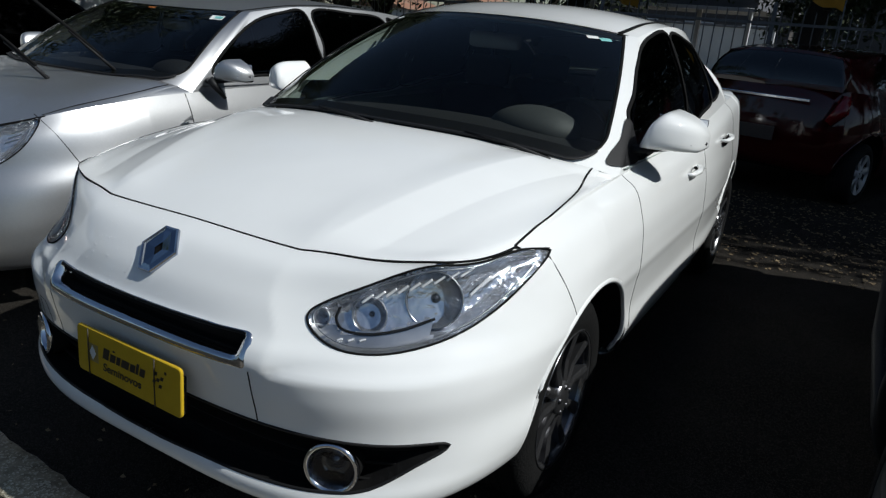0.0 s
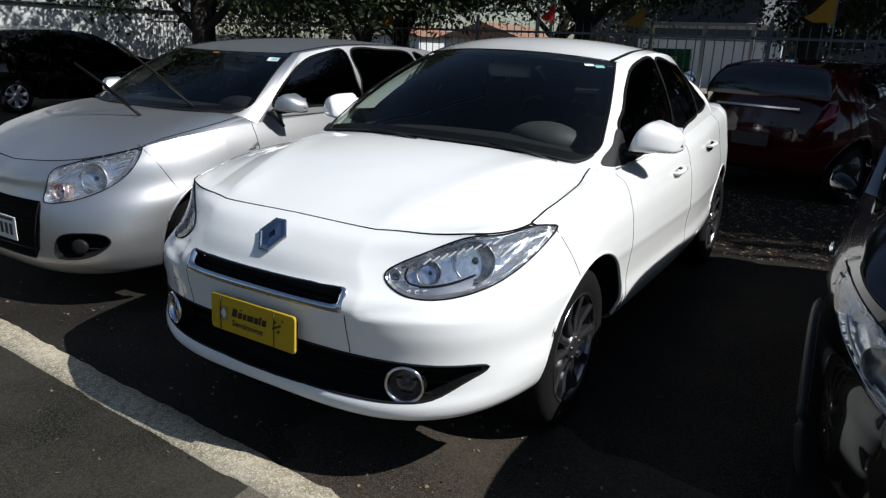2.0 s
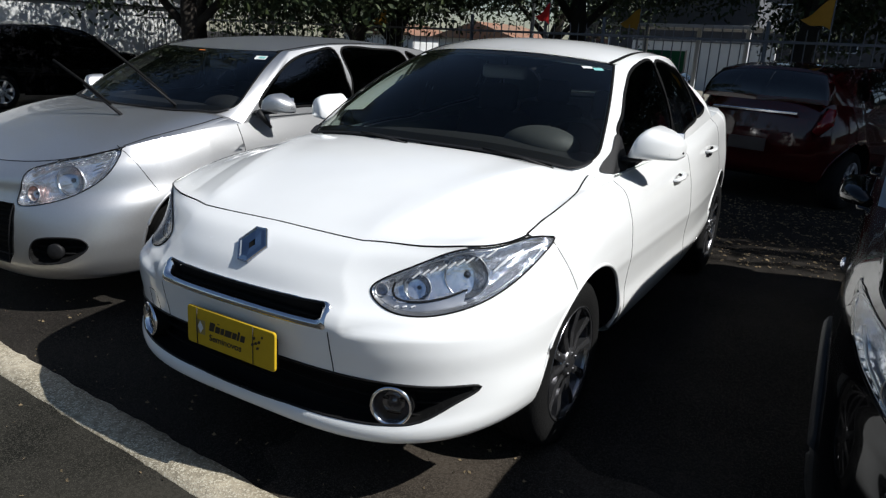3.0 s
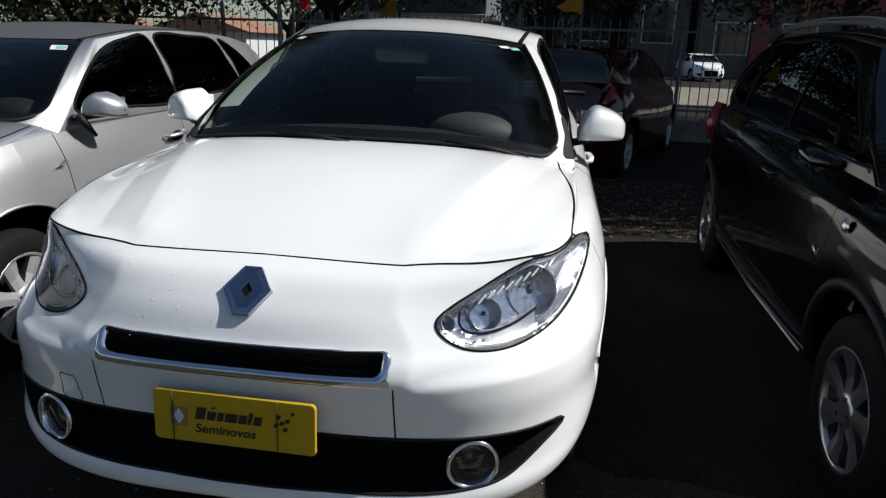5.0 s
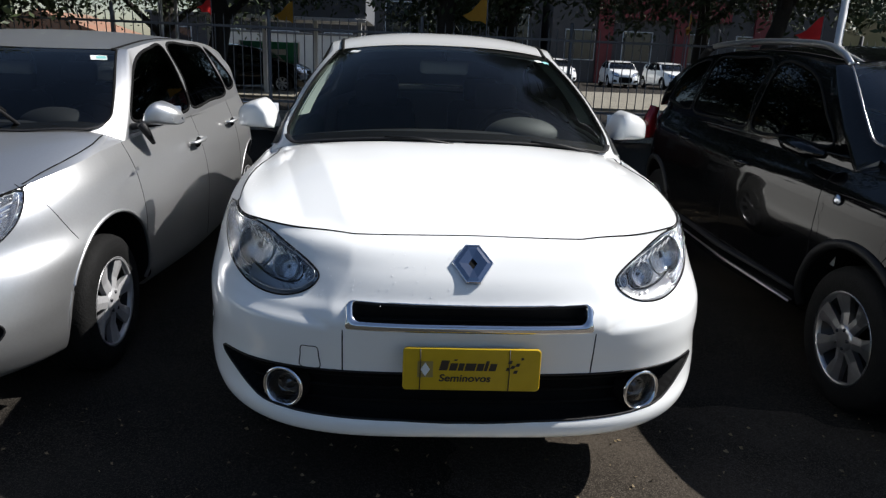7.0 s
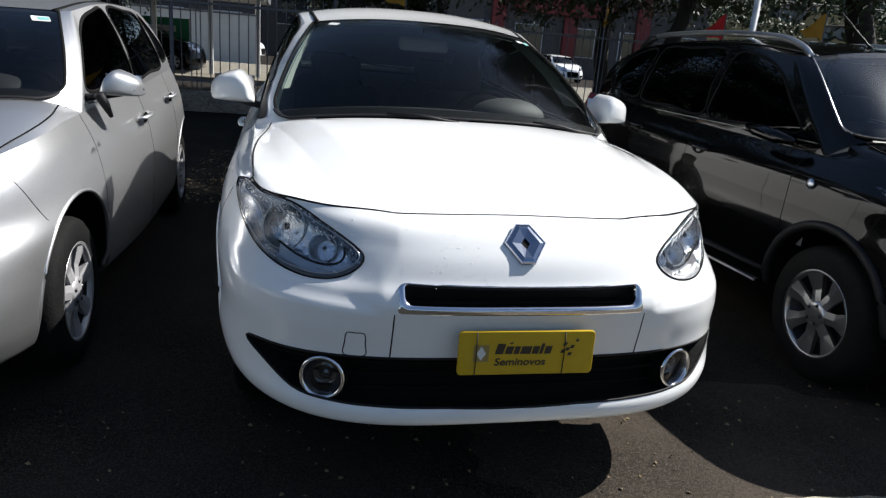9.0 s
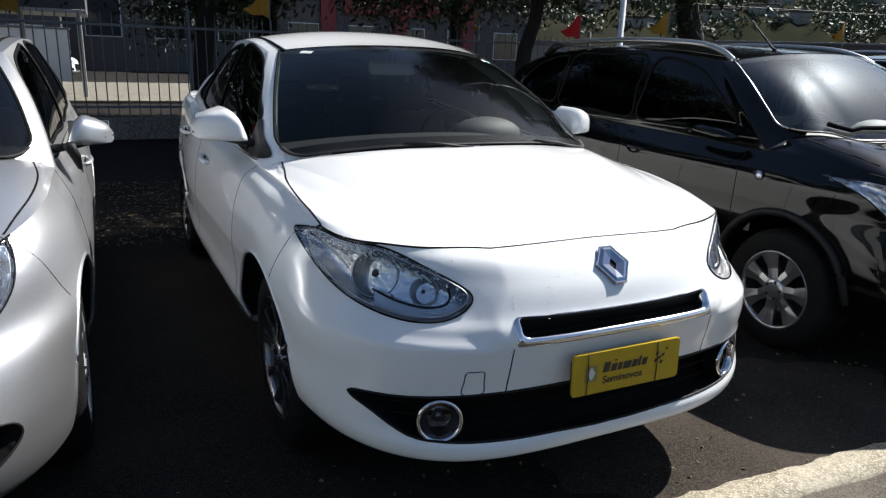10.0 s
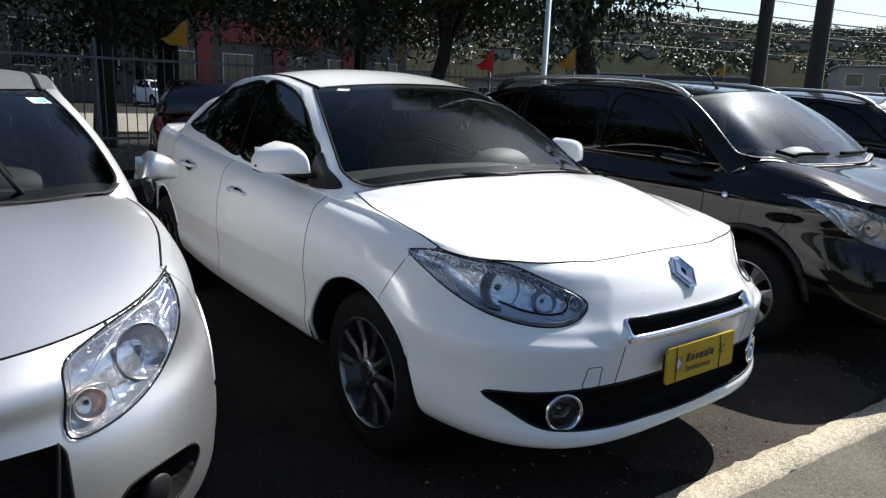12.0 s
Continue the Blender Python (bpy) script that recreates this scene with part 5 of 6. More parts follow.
bar(0.045, 0.050, -0.135, 0.0, material("plate_mark", (0.30, 0.22, 0.06), 0.5, spread=0.1, scale=50), "mark", 0, None, -0.0044)
bm = bmesh.new()
bm.faces.new([bm.verts.new((-0.135 + x, -0.0050, z)) for x, z in ((0, -0.021), (0.014, 0), (0, 0.021), (-0.014, 0))])
part("mark", bm, M_PAPER, plate)
for i in range(3):
    for j in range(3):
        if (i + j) % 2 == 0:
            bar(0.011, 0.010, 0.105 + 0.011 * i + 0.003 * j, 0.004 + 0.011 * j - 0.004 * i, M_INK, "check", 0.2)
bar(0.008, 0.008, 0.146, 0.037, M_INK, "check")
for x in (-0.150, 0.108):
    V, F = sweep([(x, -0.006, -0.064), (x + 0.001, -0.008, 0.0), (x, -0.006, 0.064)], 0.0016, 5)
    hang("tie", mesh_of("tie", V, F, M_INK), plate)

# wipers at the foot of the windscreen
def on_screen(house, x, y):
    p = house.p.reshape(-1, 3)
    k = int(np.argmin((p[:, 0] - abs(x)) ** 2 + (p[:, 1] - y) ** 2))
    return Vector(p[k]) * 1.0 if x >= 0 else Vector((-p[k][0], p[k][1], p[k][2])), Vector(house.n.reshape(-1, 3)[k] * (1 if x >= 0 else -1, 1, 1))


for x0, x1 in ((0.60, 0.05), (-0.02, -0.55)):
    pts = []
    for k in range(9):
        x = x0 + (x1 - x0) * k / 8
        p, n = on_screen(s_house, x, 1.008 + 0.12 * (abs(x) / 0.7) ** 2)
        pts.append(p + n * 0.005)
    wiper = new("wiper")
    wiper.parent = saloon
    V, F = sweep(pts, 0.005, 6, False, 1.4)
    hang("blade", mesh_of("blade", V, F, M_GAP), wiper)
    V, F = sweep([pts[0] + Vector((0.02, -0.03, -0.01)), pts[2] + Vector((0, -0.02, 0.012)), pts[4] + Vector((0, 0, 0.014))], [0.008, 0.006, 0.004], 6)
    hang("arm", mesh_of("arm", V, F, M_TRIM), wiper)


def sticker(car, house, x, y, w, h, mat, name="sticker", lift=0.002):
    p, n = on_screen(house, x, y)
    across = Vector((0, 0, 1)).cross(n).normalized()
    up = n.cross(across)
    c = p + n * lift
    bm = bmesh.new()
    bm.faces.new([bm.verts.new(c + across * (a * w / 2) + up * (b * h / 2)) for a, b in ((-1, -1), (1, -1), (1, 1), (-1, 1))])
    return part(name, bm, mat, car)


sticker(saloon, s_house, -0.455, 1.775, 0.062, 0.026, M_PAPER)
sticker(saloon, s_house, 0.468, 1.752, 0.05, 0.022, M_PAPER)
sticker(saloon, s_house, 0.517, 1.784, 0.05, 0.024, M_TEAL)

# drops of water on the bonnet, the nose and the lamps
# opaque white stands in for the sky's glint in the drops
M_WATER_GLINT = material("water", (0.93, 0.94, 0.95), 0.12, coat=1.0, spread=0.02, scale=50)


def drops_on(car, pools, seed):
    """Flat beads of water scattered over places with normals."""
    rng = np.random.default_rng(seed)
    V, F = [], []
    for places, normals, count, lift in pools:
        for i in rng.choice(len(places), count):
            n = normals[i]
            p = places[i] + rng.normal(0, 0.012, 3)
            p = p + n * (lift - float((p - places[i]) @ n))
            t = np.cross(n, (0.3, 0.5, 0.8))
            t /= np.linalg.norm(t)
            b = np.cross(n, t)
            r = rng.uniform(0.0008, 0.0024)
            k = len(V)
            V += [p + r * (math.cos(a) * t + math.sin(a) * b) for a in np.arange(6) * math.pi / 3] + [p + n * r * 0.45]
            F += [(k + a, k + (a + 1) % 6, k + 6) for a in range(6)]
    ob = hang("water", mesh_of("water", V, F, M_WATER_GLINT), car, "drops of water, sky glint painted as opaque white")
    ob["kind"] = "stuff"


def lamp_top(sheet, poly, side, low, high):
    """Places on the upper part of a lamp's glass."""
    flat, nor = sheet.p.reshape(-1, 3), sheet.n.reshape(-1, 3)
    own = poly * (side, 1)
    ok = inside(own, flat[:, [0, 2]]) & (flat[:, 1] < 0.9)
    top_z = np.array([own[np.abs(own[:, 0] - x) < 0.03, 1].max() if (np.abs(own[:, 0] - x) < 0.03).any() else 0 for x in flat[:, 0]])
    ok &= (top_z - flat[:, 2] < high) & (top_z - flat[:, 2] > low)
    return flat[ok], nor[ok]


flat, nor = nose.p.reshape(-1, 3), nose.n.reshape(-1, 3)
lidw = wide_sheet(s_lid)
lf, ln = lidw.p.reshape(-1, 3), lidw.n.reshape(-1, 3)
ok1 = (flat[:, 2] > 0.70) & (flat[:, 1] < 0.55) & (flat[:, 0] < 0.1) & (np.abs(flat[:, 0]) < 0.55)
ok2 = lf[:, 0] < -0.56
wet = lamp_top(nose, FLUENT["headlight"][0], -1, 0.010, 0.035)
drops_on(saloon, [(flat[ok1], nor[ok1], 90, 0.0006), (lf[ok2], ln[ok2], 620, 0.0006), (*wet, 260, 0.0036)], 3)

# ---- the silver hatchback ----
HATCH["screen_glass"] = glass("dark_screen_glass", (0.45, 0.50, 0.49), 1.5)
hatch, h_body, h_lid, h_house, h_doors = build_car(HATCH, "silver_car", "silver five-door hatchback car with raised wipers", pose(-2.30, 0.30, 0), M_SILVER, 0.0115)
for s in (1, -1):
    build_mirror(hatch, s, 0.83, 1.00, 1.385, 1.020, 1.128, 0.14, M_SILVER)
    handle(h_doors["front_door", s], 0.868, 2.02, 0.86, s, M_SILVER)
    handle(h_doors["rear_door", s], 0.862, 2.86, 0.90, s, M_SILVER)
    V, F = side_of([(0.872, 1.10, 0.832), (0.872, 1.03, 0.832), (0.866, 1.09, 0.855), (0.880, 1.07, 0.84)], [(0, 1, 3), (1, 2, 3), (2, 0, 3)], s)
    hang("side_marker", mesh_of("side_marker", V, F, M_LAMPGREY), hatch)
    V, F = side_of(*sweep([(0.84, 1.235, 1.03), (0.858, 1.262, 0.985), (0.868, 1.31, 0.93)], [0.022, 0.020, 0.010], 8, False, 0.9), s)
    hang("mirror_bracket", mesh_of("mirror_bracket", V, F, M_TRIM), hatch)
h_nose = wide_sheet(h_body)
drops_on(hatch, [(*lamp_top(h_nose, HATCH["headlight"][0], 1, 0.012, 0.034), 60, 0.0036)], 4)
for s in (1, -1):
    at, n = laid(h_nose, np.array([(0.575 * s, 0.368)]), [0, 2], front_zone)
    m = Matrix.Translation(at[0] - n[0] * 0.01) @ Vector(n[0]).to_track_quat("X", "Z").to_matrix().to_4x4()
    V, F = lathe([(0.040, -0.02), (0.042, 0.0), (0.036, 0.004), (0.02, 0.008), (0.001, 0.009)], 28)
    hang("fog_lamp", mesh_of("fog_lamp", V, F, M_TRIM), hatch).matrix_local = m
hplate = new("number_plate")
hplate.parent = hatch
tagged(hplate, "grey number plate with unreadable bars")
at, n = laid(h_nose, np.array([(0.0, 0.44)]), [0, 2], front_zone)
hplate.matrix_local = pose(0, at[0][1] - 0.012, 0.425)
part("board", box(0.40, 0.006, 0.13, (0, 0, 0), 0.003), M_PAPER, hplate)
for k in range(7):
    bar(0.030, 0.062, -0.15 + 0.047 * k + (0.02 if k > 2 else 0), -0.008, M_INK, "print_bar", 0, hplate, -0.0036)
bar(0.36, 0.016, 0, 0.048, M_INK, "print_bar", 0, hplate, -0.0036)
sticker(hatch, h_house, 0.537, 1.565, 0.075, 0.055, M_PAPER)
sticker(hatch, h_house, 0.542, 1.57, 0.045, 0.03, M_TEAL, lift=0.004)
sticker(hatch, h_house, 0.0, 1.56, 0.06, 0.016, M_AMBER)
# wipers pulled up off the glass
for base_, tip in (((0.43, 1.05, 0.985), (0.173, 0.68, 1.40)), ((0.292, 0.72, 0.985), (-0.10, 0.585, 1.265))):
    base_, tip = Vector(base_), Vector(tip)
    wiper = new("wiper")
    wiper.parent = hatch
    mid = base_.lerp(tip, 0.55)
    V, F = sweep([base_, base_.lerp(mid, 0.5), mid], [0.010, 0.008, 0.006], 6)
    hang("arm", mesh_of("arm", V, F, M_TRIM), wiper)
    along_ = (tip - base_).normalized()
    V, F = sweep([mid - along_ * 0.20 + Vector((0, 0, 0.012)), mid + Vector((0, 0, 0.014)), tip], 0.006, 6, False, 1.5)
    hang("blade", mesh_of("blade", V, F, M_GAP), wiper)

# ---- the black crossovers ----
CROSSOVER["screen_glass"] = M_CLEARGLASS
CROSSOVER["seal"] = M_SPOKE
CROSSOVER["side_tint"] = glass("black_tinted_glass", (0.02, 0.022, 0.025), 1.45)
CROSSOVER["lining"] = material("pale_lining", (0.52, 0.54, 0.53), 0.7, spread=0.08, scale=60)
CROSSOVER["dash"] = material("pale_dash", (0.36, 0.38, 0.37), 0.6, spread=0.2, scale=60, bump=0.2, bump_scale=500)
crossover, c_body, c_lid, c_house, c_doors = build_car(CROSSOVER, "black_car", "glossy black crossover car with silver roof rails", pose(2.455, -0.09, 0, 0, 0, -1.7), M_BLACK, 0.0145)
for s in (1, -1):
    rail = [(0.600, 1.54, 1.435), (0.585, 1.66, 1.490), (0.570, 1.90, 1.535), (0.560, 2.5, 1.558), (0.552, 3.1, 1.552), (0.545, 3.40, 1.535)]
    V, F = side_of(*sweep(hermite(np.arange(6), rail, np.linspace(0, 5, 40)), 0.014, 8, False, 1.3), s)
    hang("roof_rail", mesh_of("roof_rail", V, F, M_ALLOY), crossover, "silver roof rail")
    V, F = side_of(*sweep([(0.545, 3.36, 1.53), (0.542, 3.46, 1.52), (0.540, 3.60, 1.45)], [0.020, 0.030, 0.024], 8, False, 1.0), s)
    hang("rail_foot", mesh_of("rail_foot", V, F, M_TRIM), crossover)
    handle(c_doors["front_door", s], 0.845, 2.02, 0.90, s, M_BLACK)
    handle(c_doors["rear_door", s], 0.840, 2.92, 0.93, s, M_BLACK)
    V, F = side_of(*sweep([(0.822, 1.32, 0.318), (0.828, 2.1, 0.305), (0.822, 3.02, 0.325)], 0.007, 6), s)
    hang("sill_strip", mesh_of("sill_strip", V, F, M_ALLOY), crossover, "thin bright sill strip")
    V, F = side_of(*sweep([(0.815, 1.26, 0.40), (0.838, 2.1, 0.385), (0.82, 3.08, 0.40)], 0.04, 8, False, 0.35), s)
    hang("sill_cladding", mesh_of("sill_cladding", V, F, M_TRIM), crossover)
    V, F = lathe([(0.001, 0.012), (0.018, 0.008), (0.024, 0.0)], 20)
    hang("side_marker", mesh_of("side_marker", V, F, M_REFLECT), crossover).matrix_local = pose(s * 0.85, 1.035, 0.875, 0, 0, 0 if s > 0 else 180)
build_mirror(crossover, 1, 0.83, 1.02, 1.38, 1.04, 1.17, 0.16, M_BLACK)
for s in (1, -1):
    V, F = side_of(*sweep([(0.735, 4.03, 0.80), (0.750, 4.02, 0.92), (0.715, 4.02, 1.06)], [0.045, 0.062, 0.040], 10, False, 0.8), s)
    hang("tail_lamp", mesh_of("tail_lamp", V, F, M_TAIL), crossover)
fold = new("door_mirror")
fold.parent = crossover
V, F = side_of(*sweep([(0.83, 1.22, 1.04), (0.875, 1.30, 1.05), (0.885, 1.45, 1.065), (0.86, 1.56, 1.07)], [0.02, 0.042, 0.040, 0.02], 12, False, 0.8), -1)
hang("shell", mesh_of("shell", V, F, M_BLACK), fold)
V, F = sweep([(-0.22, 1.60, 1.50), (-0.23, 1.62, 1.52), (-0.42, 1.62, 1.66)], [0.012, 0.006, 0.004], 6)
hang("aerial", mesh_of("aerial", V, F, M_TRIM), crossover)
for x0, x1 in ((0.55, 0.05), (-0.1, -0.55)):
    pts = []
    for k in range(8):
        p, n = on_screen(c_house, x0 + (x1 - x0) * k / 7, 0.86 + 0.12 * (abs(x0 + (x1 - x0) * k / 7) / 0.7) ** 2)
        pts.append(p + n * 0.016)
    V, F = sweep(pts, 0.009, 6, False, 1.4)
    hang("wiper", mesh_of("wiper", V, F, M_GAP), crossover)
tagged(copy_thing(crossover, pose(5.15, -0.1, 0, 0, 0, -1.0)), "black crossover car with silver rails at the row's end")

# ---- ground ----
def ground_material(name, c1, c2, stone, grit=260.0, bump=0.5, leaf=0.0):
    """Worn ground: grit, stones and broad stains."""
    m = bpy.data.materials.new(name)
    m.use_nodes = True
    nt = m.node_tree
    b = nt.nodes["Principled BSDF"]
    b.inputs["Roughness"].default_value = 0.92
    b.inputs["Specular IOR Level"].default_value = 0.1
    N = lambda k: nt.nodes.new("ShaderNode" + k)
    tc, n1, n2, vo, bp = N("TexCoord"), N("TexNoise"), N("TexNoise"), N("TexVoronoi"), N("Bump")
    n1.inputs["Scale"].default_value, n1.inputs["Detail"].default_value = 1.7, 8
    n2.inputs["Scale"].default_value, n2.inputs["Detail"].default_value = grit / 4, 5
    vo.inputs["Scale"].default_value = grit
    for n in (n1, n2, vo):
        nt.links.new(tc.outputs["Object"], n.inputs["Vector"])
    r1, r2, r3 = N("ValToRGB"), N("ValToRGB"), N("ValToRGB")
    r1.color_ramp.elements[0].position, r1.color_ramp.elements[1].position = 0.35, 0.65
    r1.color_ramp.elements[0].color, r1.color_ramp.elements[1].color = (*c1, 1), (*c2, 1)
    r2.color_ramp.elements[0].position, r2.color_ramp.elements[1].position = 0.30, 0.75
    r2.color_ramp.elements[0].color, r2.color_ramp.elements[1].color = (0.6, 0.6, 0.6, 1), (1.2, 1.2, 1.2, 1)
    r3.color_ramp.elements[0].position, r3.color_ramp.elements[1].position = 0.72, 0.78
    r3.color_ramp.elements[0].color, r3.color_ramp.elements[1].color = (0, 0, 0, 1), (1, 1, 1, 1)
    mul, mix = N("Mix"), N("Mix")
    mul.data_type = mix.data_type = "RGBA"
    mul.blend_type = "MULTIPLY"
    mul.inputs["Factor"].default_value = 1
    nt.links.new(n1.outputs["Fac"], r1.inputs[0])
    nt.links.new(n2.outputs["Fac"], r2.inputs[0])
    nt.links.new(r1.outputs[0], mul.inputs["A"])
    nt.links.new(r2.outputs[0], mul.inputs["B"])
    sep = N("SeparateColor")
    nt.links.new(vo.outputs["Color"], sep.inputs[0])
    nt.links.new(sep.outputs[0], r3.inputs[0])
    nt.links.new(r3.outputs[0], mix.inputs["Factor"])
    nt.links.new(mul.outputs["Result"], mix.inputs["A"])
    mix.inputs["B"].default_value = (*stone, 1)
    nt.links.new(mix.outputs["Result"], b.inputs["Base Color"])
    bp.inputs["Strength"].default_value, bp.inputs["Distance"].default_value = bump, 0.008
    nt.links.new(vo.outputs["Distance"], bp.inputs["Height"])
    nt.links.new(bp.outputs["Normal"], b.inputs["Normal"])
    return m


M_ASPHALT = ground_material("asphalt", (0.011, 0.0095, 0.008), (0.025, 0.022, 0.0185), (0.042, 0.037, 0.031))
M_KERB = ground_material("rough_concrete", (0.27, 0.235, 0.165), (0.44, 0.39, 0.295), (0.50, 0.46, 0.36), 170.0, 0.28)
M_DRIVE = ground_material("drive_concrete", (0.066, 0.056, 0.044), (0.135, 0.116, 0.092), (0.16, 0.145, 0.12), 320.0, 0.25)
M_STREET = ground_material("street_pavement", (0.17, 0.155, 0.125), (0.25, 0.23, 0.185), (0.28, 0.26, 0.21), 60.0, 0.3)

ground = new("ground", mesh_of("ground", [(-2500, -2500, 0), (2500, -2500, 0), (2500, 2500, 0), (-2500, 2500, 0)], [(0, 1, 2, 3)], M_ASPHALT))
tagged(ground, "worn grey asphalt with small stones", "ground", kind="structure")


def kerb_y(x, side):
    return (0.0 if side else -0.157) - 0.046 * x + 0.003 * math.sin(3.1 * x + side) + 0.003 * math.sin(11 * x + 2 * side)


xs = np.arange(-14, 14.01, 0.05)
rng = np.random.default_rng(5)
V, F = [], []
for x in xs:
    a, b = kerb_y(x, 1) + rng.normal(0, 0.004), kerb_y(x, 0) + rng.normal(0, 0.004)
    V += [(x, a, -0.01), (x, a - 0.006, 0.010), (x, (a + b) / 2, 0.014 + rng.normal(0, 0.001)), (x, b + 0.006, 0.009), (x, b, -0.01)]
F = [(5 * i + k, 5 * i + k + 1, 5 * i + k + 6, 5 * i + k + 5) for i in range(len(xs) - 1) for k in range(4)]
kerb = new("kerb", mesh_of("kerb", V, [f[::-1] for f in F], M_KERB))
tagged(kerb, "flush band of rough yellowish concrete", "kerb", kind="structure")
M_TAR = ground_material("patched_tar", (0.012, 0.0118, 0.0095), (0.044, 0.041, 0.033), (0.046, 0.043, 0.035), 300.0, 0.15)
for x_from, x_to, mat, label in ((-14, 0.15, M_TAR, "dark patched tar in front of the kerb"), (0.15, 14, M_DRIVE, "smooth brownish concrete drive")):
    steps = np.linspace(x_from, x_to, 200)
    V = []
    for k, x in enumerate(steps):
        w = 0.0 if 0 < k < 199 or abs(x) > 5 else 1.0
        for d in np.linspace(0, 1, 30):
            y = kerb_y(x, 0) + 0.004 + d * (-14 - kerb_y(x, 0))
            V.append((x + w * (0.05 * math.sin(9 * y) + 0.03 * math.sin(23 * y)), y, 0.004))
    F = [(i * 30 + k, i * 30 + k + 1, (i + 1) * 30 + k + 1, (i + 1) * 30 + k) for i in range(199) for k in range(29)]
    tagged(new("pavement", mesh_of("pavement", V, F, mat)), label, "pavement", kind="structure")
# brownish patch between kerb and cars; its lighter colour stands in for sunlight
M_SUNLIT_PATCH = ground_material("sunlit_patch", (0.022, 0.0185, 0.0145), (0.062, 0.051, 0.040), (0.070, 0.060, 0.048), 300.0, 0.2)
V = []
for a in np.linspace(0, 2 * math.pi, 90, endpoint=False):
    r = 1 + 0.10 * math.sin(3 * a + 1) + 0.05 * math.sin(8 * a) + 0.03 * math.sin(17 * a)
    x = 0.85 + 0.95 * r * math.cos(a)
    V.append((x, max(0.30 + 0.55 * r * math.sin(a), kerb_y(x, 1) - 0.01), 0.003))
patch = new("pavement", mesh_of("pavement", V, [tuple(range(90))], M_SUNLIT_PATCH, False))
tagged(patch, "brownish asphalt patch, its lighter colour standing in for sunlight", "pavement", kind="structure")
bm = box(120, 10.5, 0.16, (0, 23.75, 0.0), 0.02)
me = bpy.data.meshes.new("pavement")
bm.to_mesh(me), bm.free()
me.materials.append(M_STREET)
tagged(new("pavement", me), "pale sunlit street pavement", "pavement", kind="structure")

# fallen leaves and grit behind the cars and along the kerb
M_LITTER = material("dry_leaves", (0.26, 0.19, 0.10), 0.9, colour2=(0.08, 0.065, 0.04), scale=20)
V, F = [], []
for n, (x0, x1, y0, y1) in enumerate(((-1.6, 2.2, 3.9, 6.6), (-2.5, 4.0, -0.05, 0.7), (-2.4, 2.5, -0.9, -0.15))):
    for _ in range((3200, 380, 90)[n]):
        x, y, a, r = rng.uniform(x0, x1), rng.uniform(y0, y1), rng.uniform(0, 6.3), rng.uniform(0.006, 0.022) * (1.0 if n == 0 else 0.55)
        k = len(V)
        dx, dy = r * math.cos(a), r * math.sin(a)
        h = rng.uniform(0.002, 0.010)
        V += [(x + dx, y + dy, 0.006), (x - dy * 0.5, y + dx * 0.5, 0.006 + h), (x - dx, y - dy, 0.008), (x + dy * 0.5, y - dx * 0.5, 0.006)]
        F.append((k, k + 1, k + 2, k + 3))
litter = new("leaf_litter", mesh_of("leaf_litter", V, F, M_LITTER, False))
tagged(litter, "dry brown leaves and grit on the ground", "leaves", kind="stuff")

# ---- trees ----
M_BARK = material("bark", (0.035, 0.028, 0.022), 0.95, spread=0.5, scale=25, bump=0.8, bump_scale=40)
M_LEAF = material("leaves", (0.022, 0.038, 0.011), 0.6, colour2=(0.045, 0.062, 0.018), scale=3)


def crown_mesh(centres, spread, count, leaf, seed, droop=0.0):
    r = np.random.default_rng(seed)
    c = np.array(centres)[r.integers(0, len(centres), count)]
    d = r.normal(0, 1, (count, 3))
    d /= np.linalg.norm(d, axis=1)[:, None]
    p = c + d * (r.random((count, 1)) ** 0.4) * np.array(spread)
    p[:, 2] -= droop * r.random(count) ** 2
    a = r.normal(0, 1, (count, 3))
    a[:, 2] -= droop
    a /= np.linalg.norm(a, axis=1)[:, None]
    b = np.cross(a, r.normal(0, 1, (count, 3)))
    b /= np.linalg.norm(b, axis=1)[:, None] + 1e-9
    s = leaf * r.uniform(0.6, 1.4, (count, 1))
    V = np.stack([p + a * s, p + b * s * 0.42, p - a * s, p - b * s * 0.42], 1).reshape(-1, 3)
    return V, np.arange(count * 4).reshape(-1, 4)


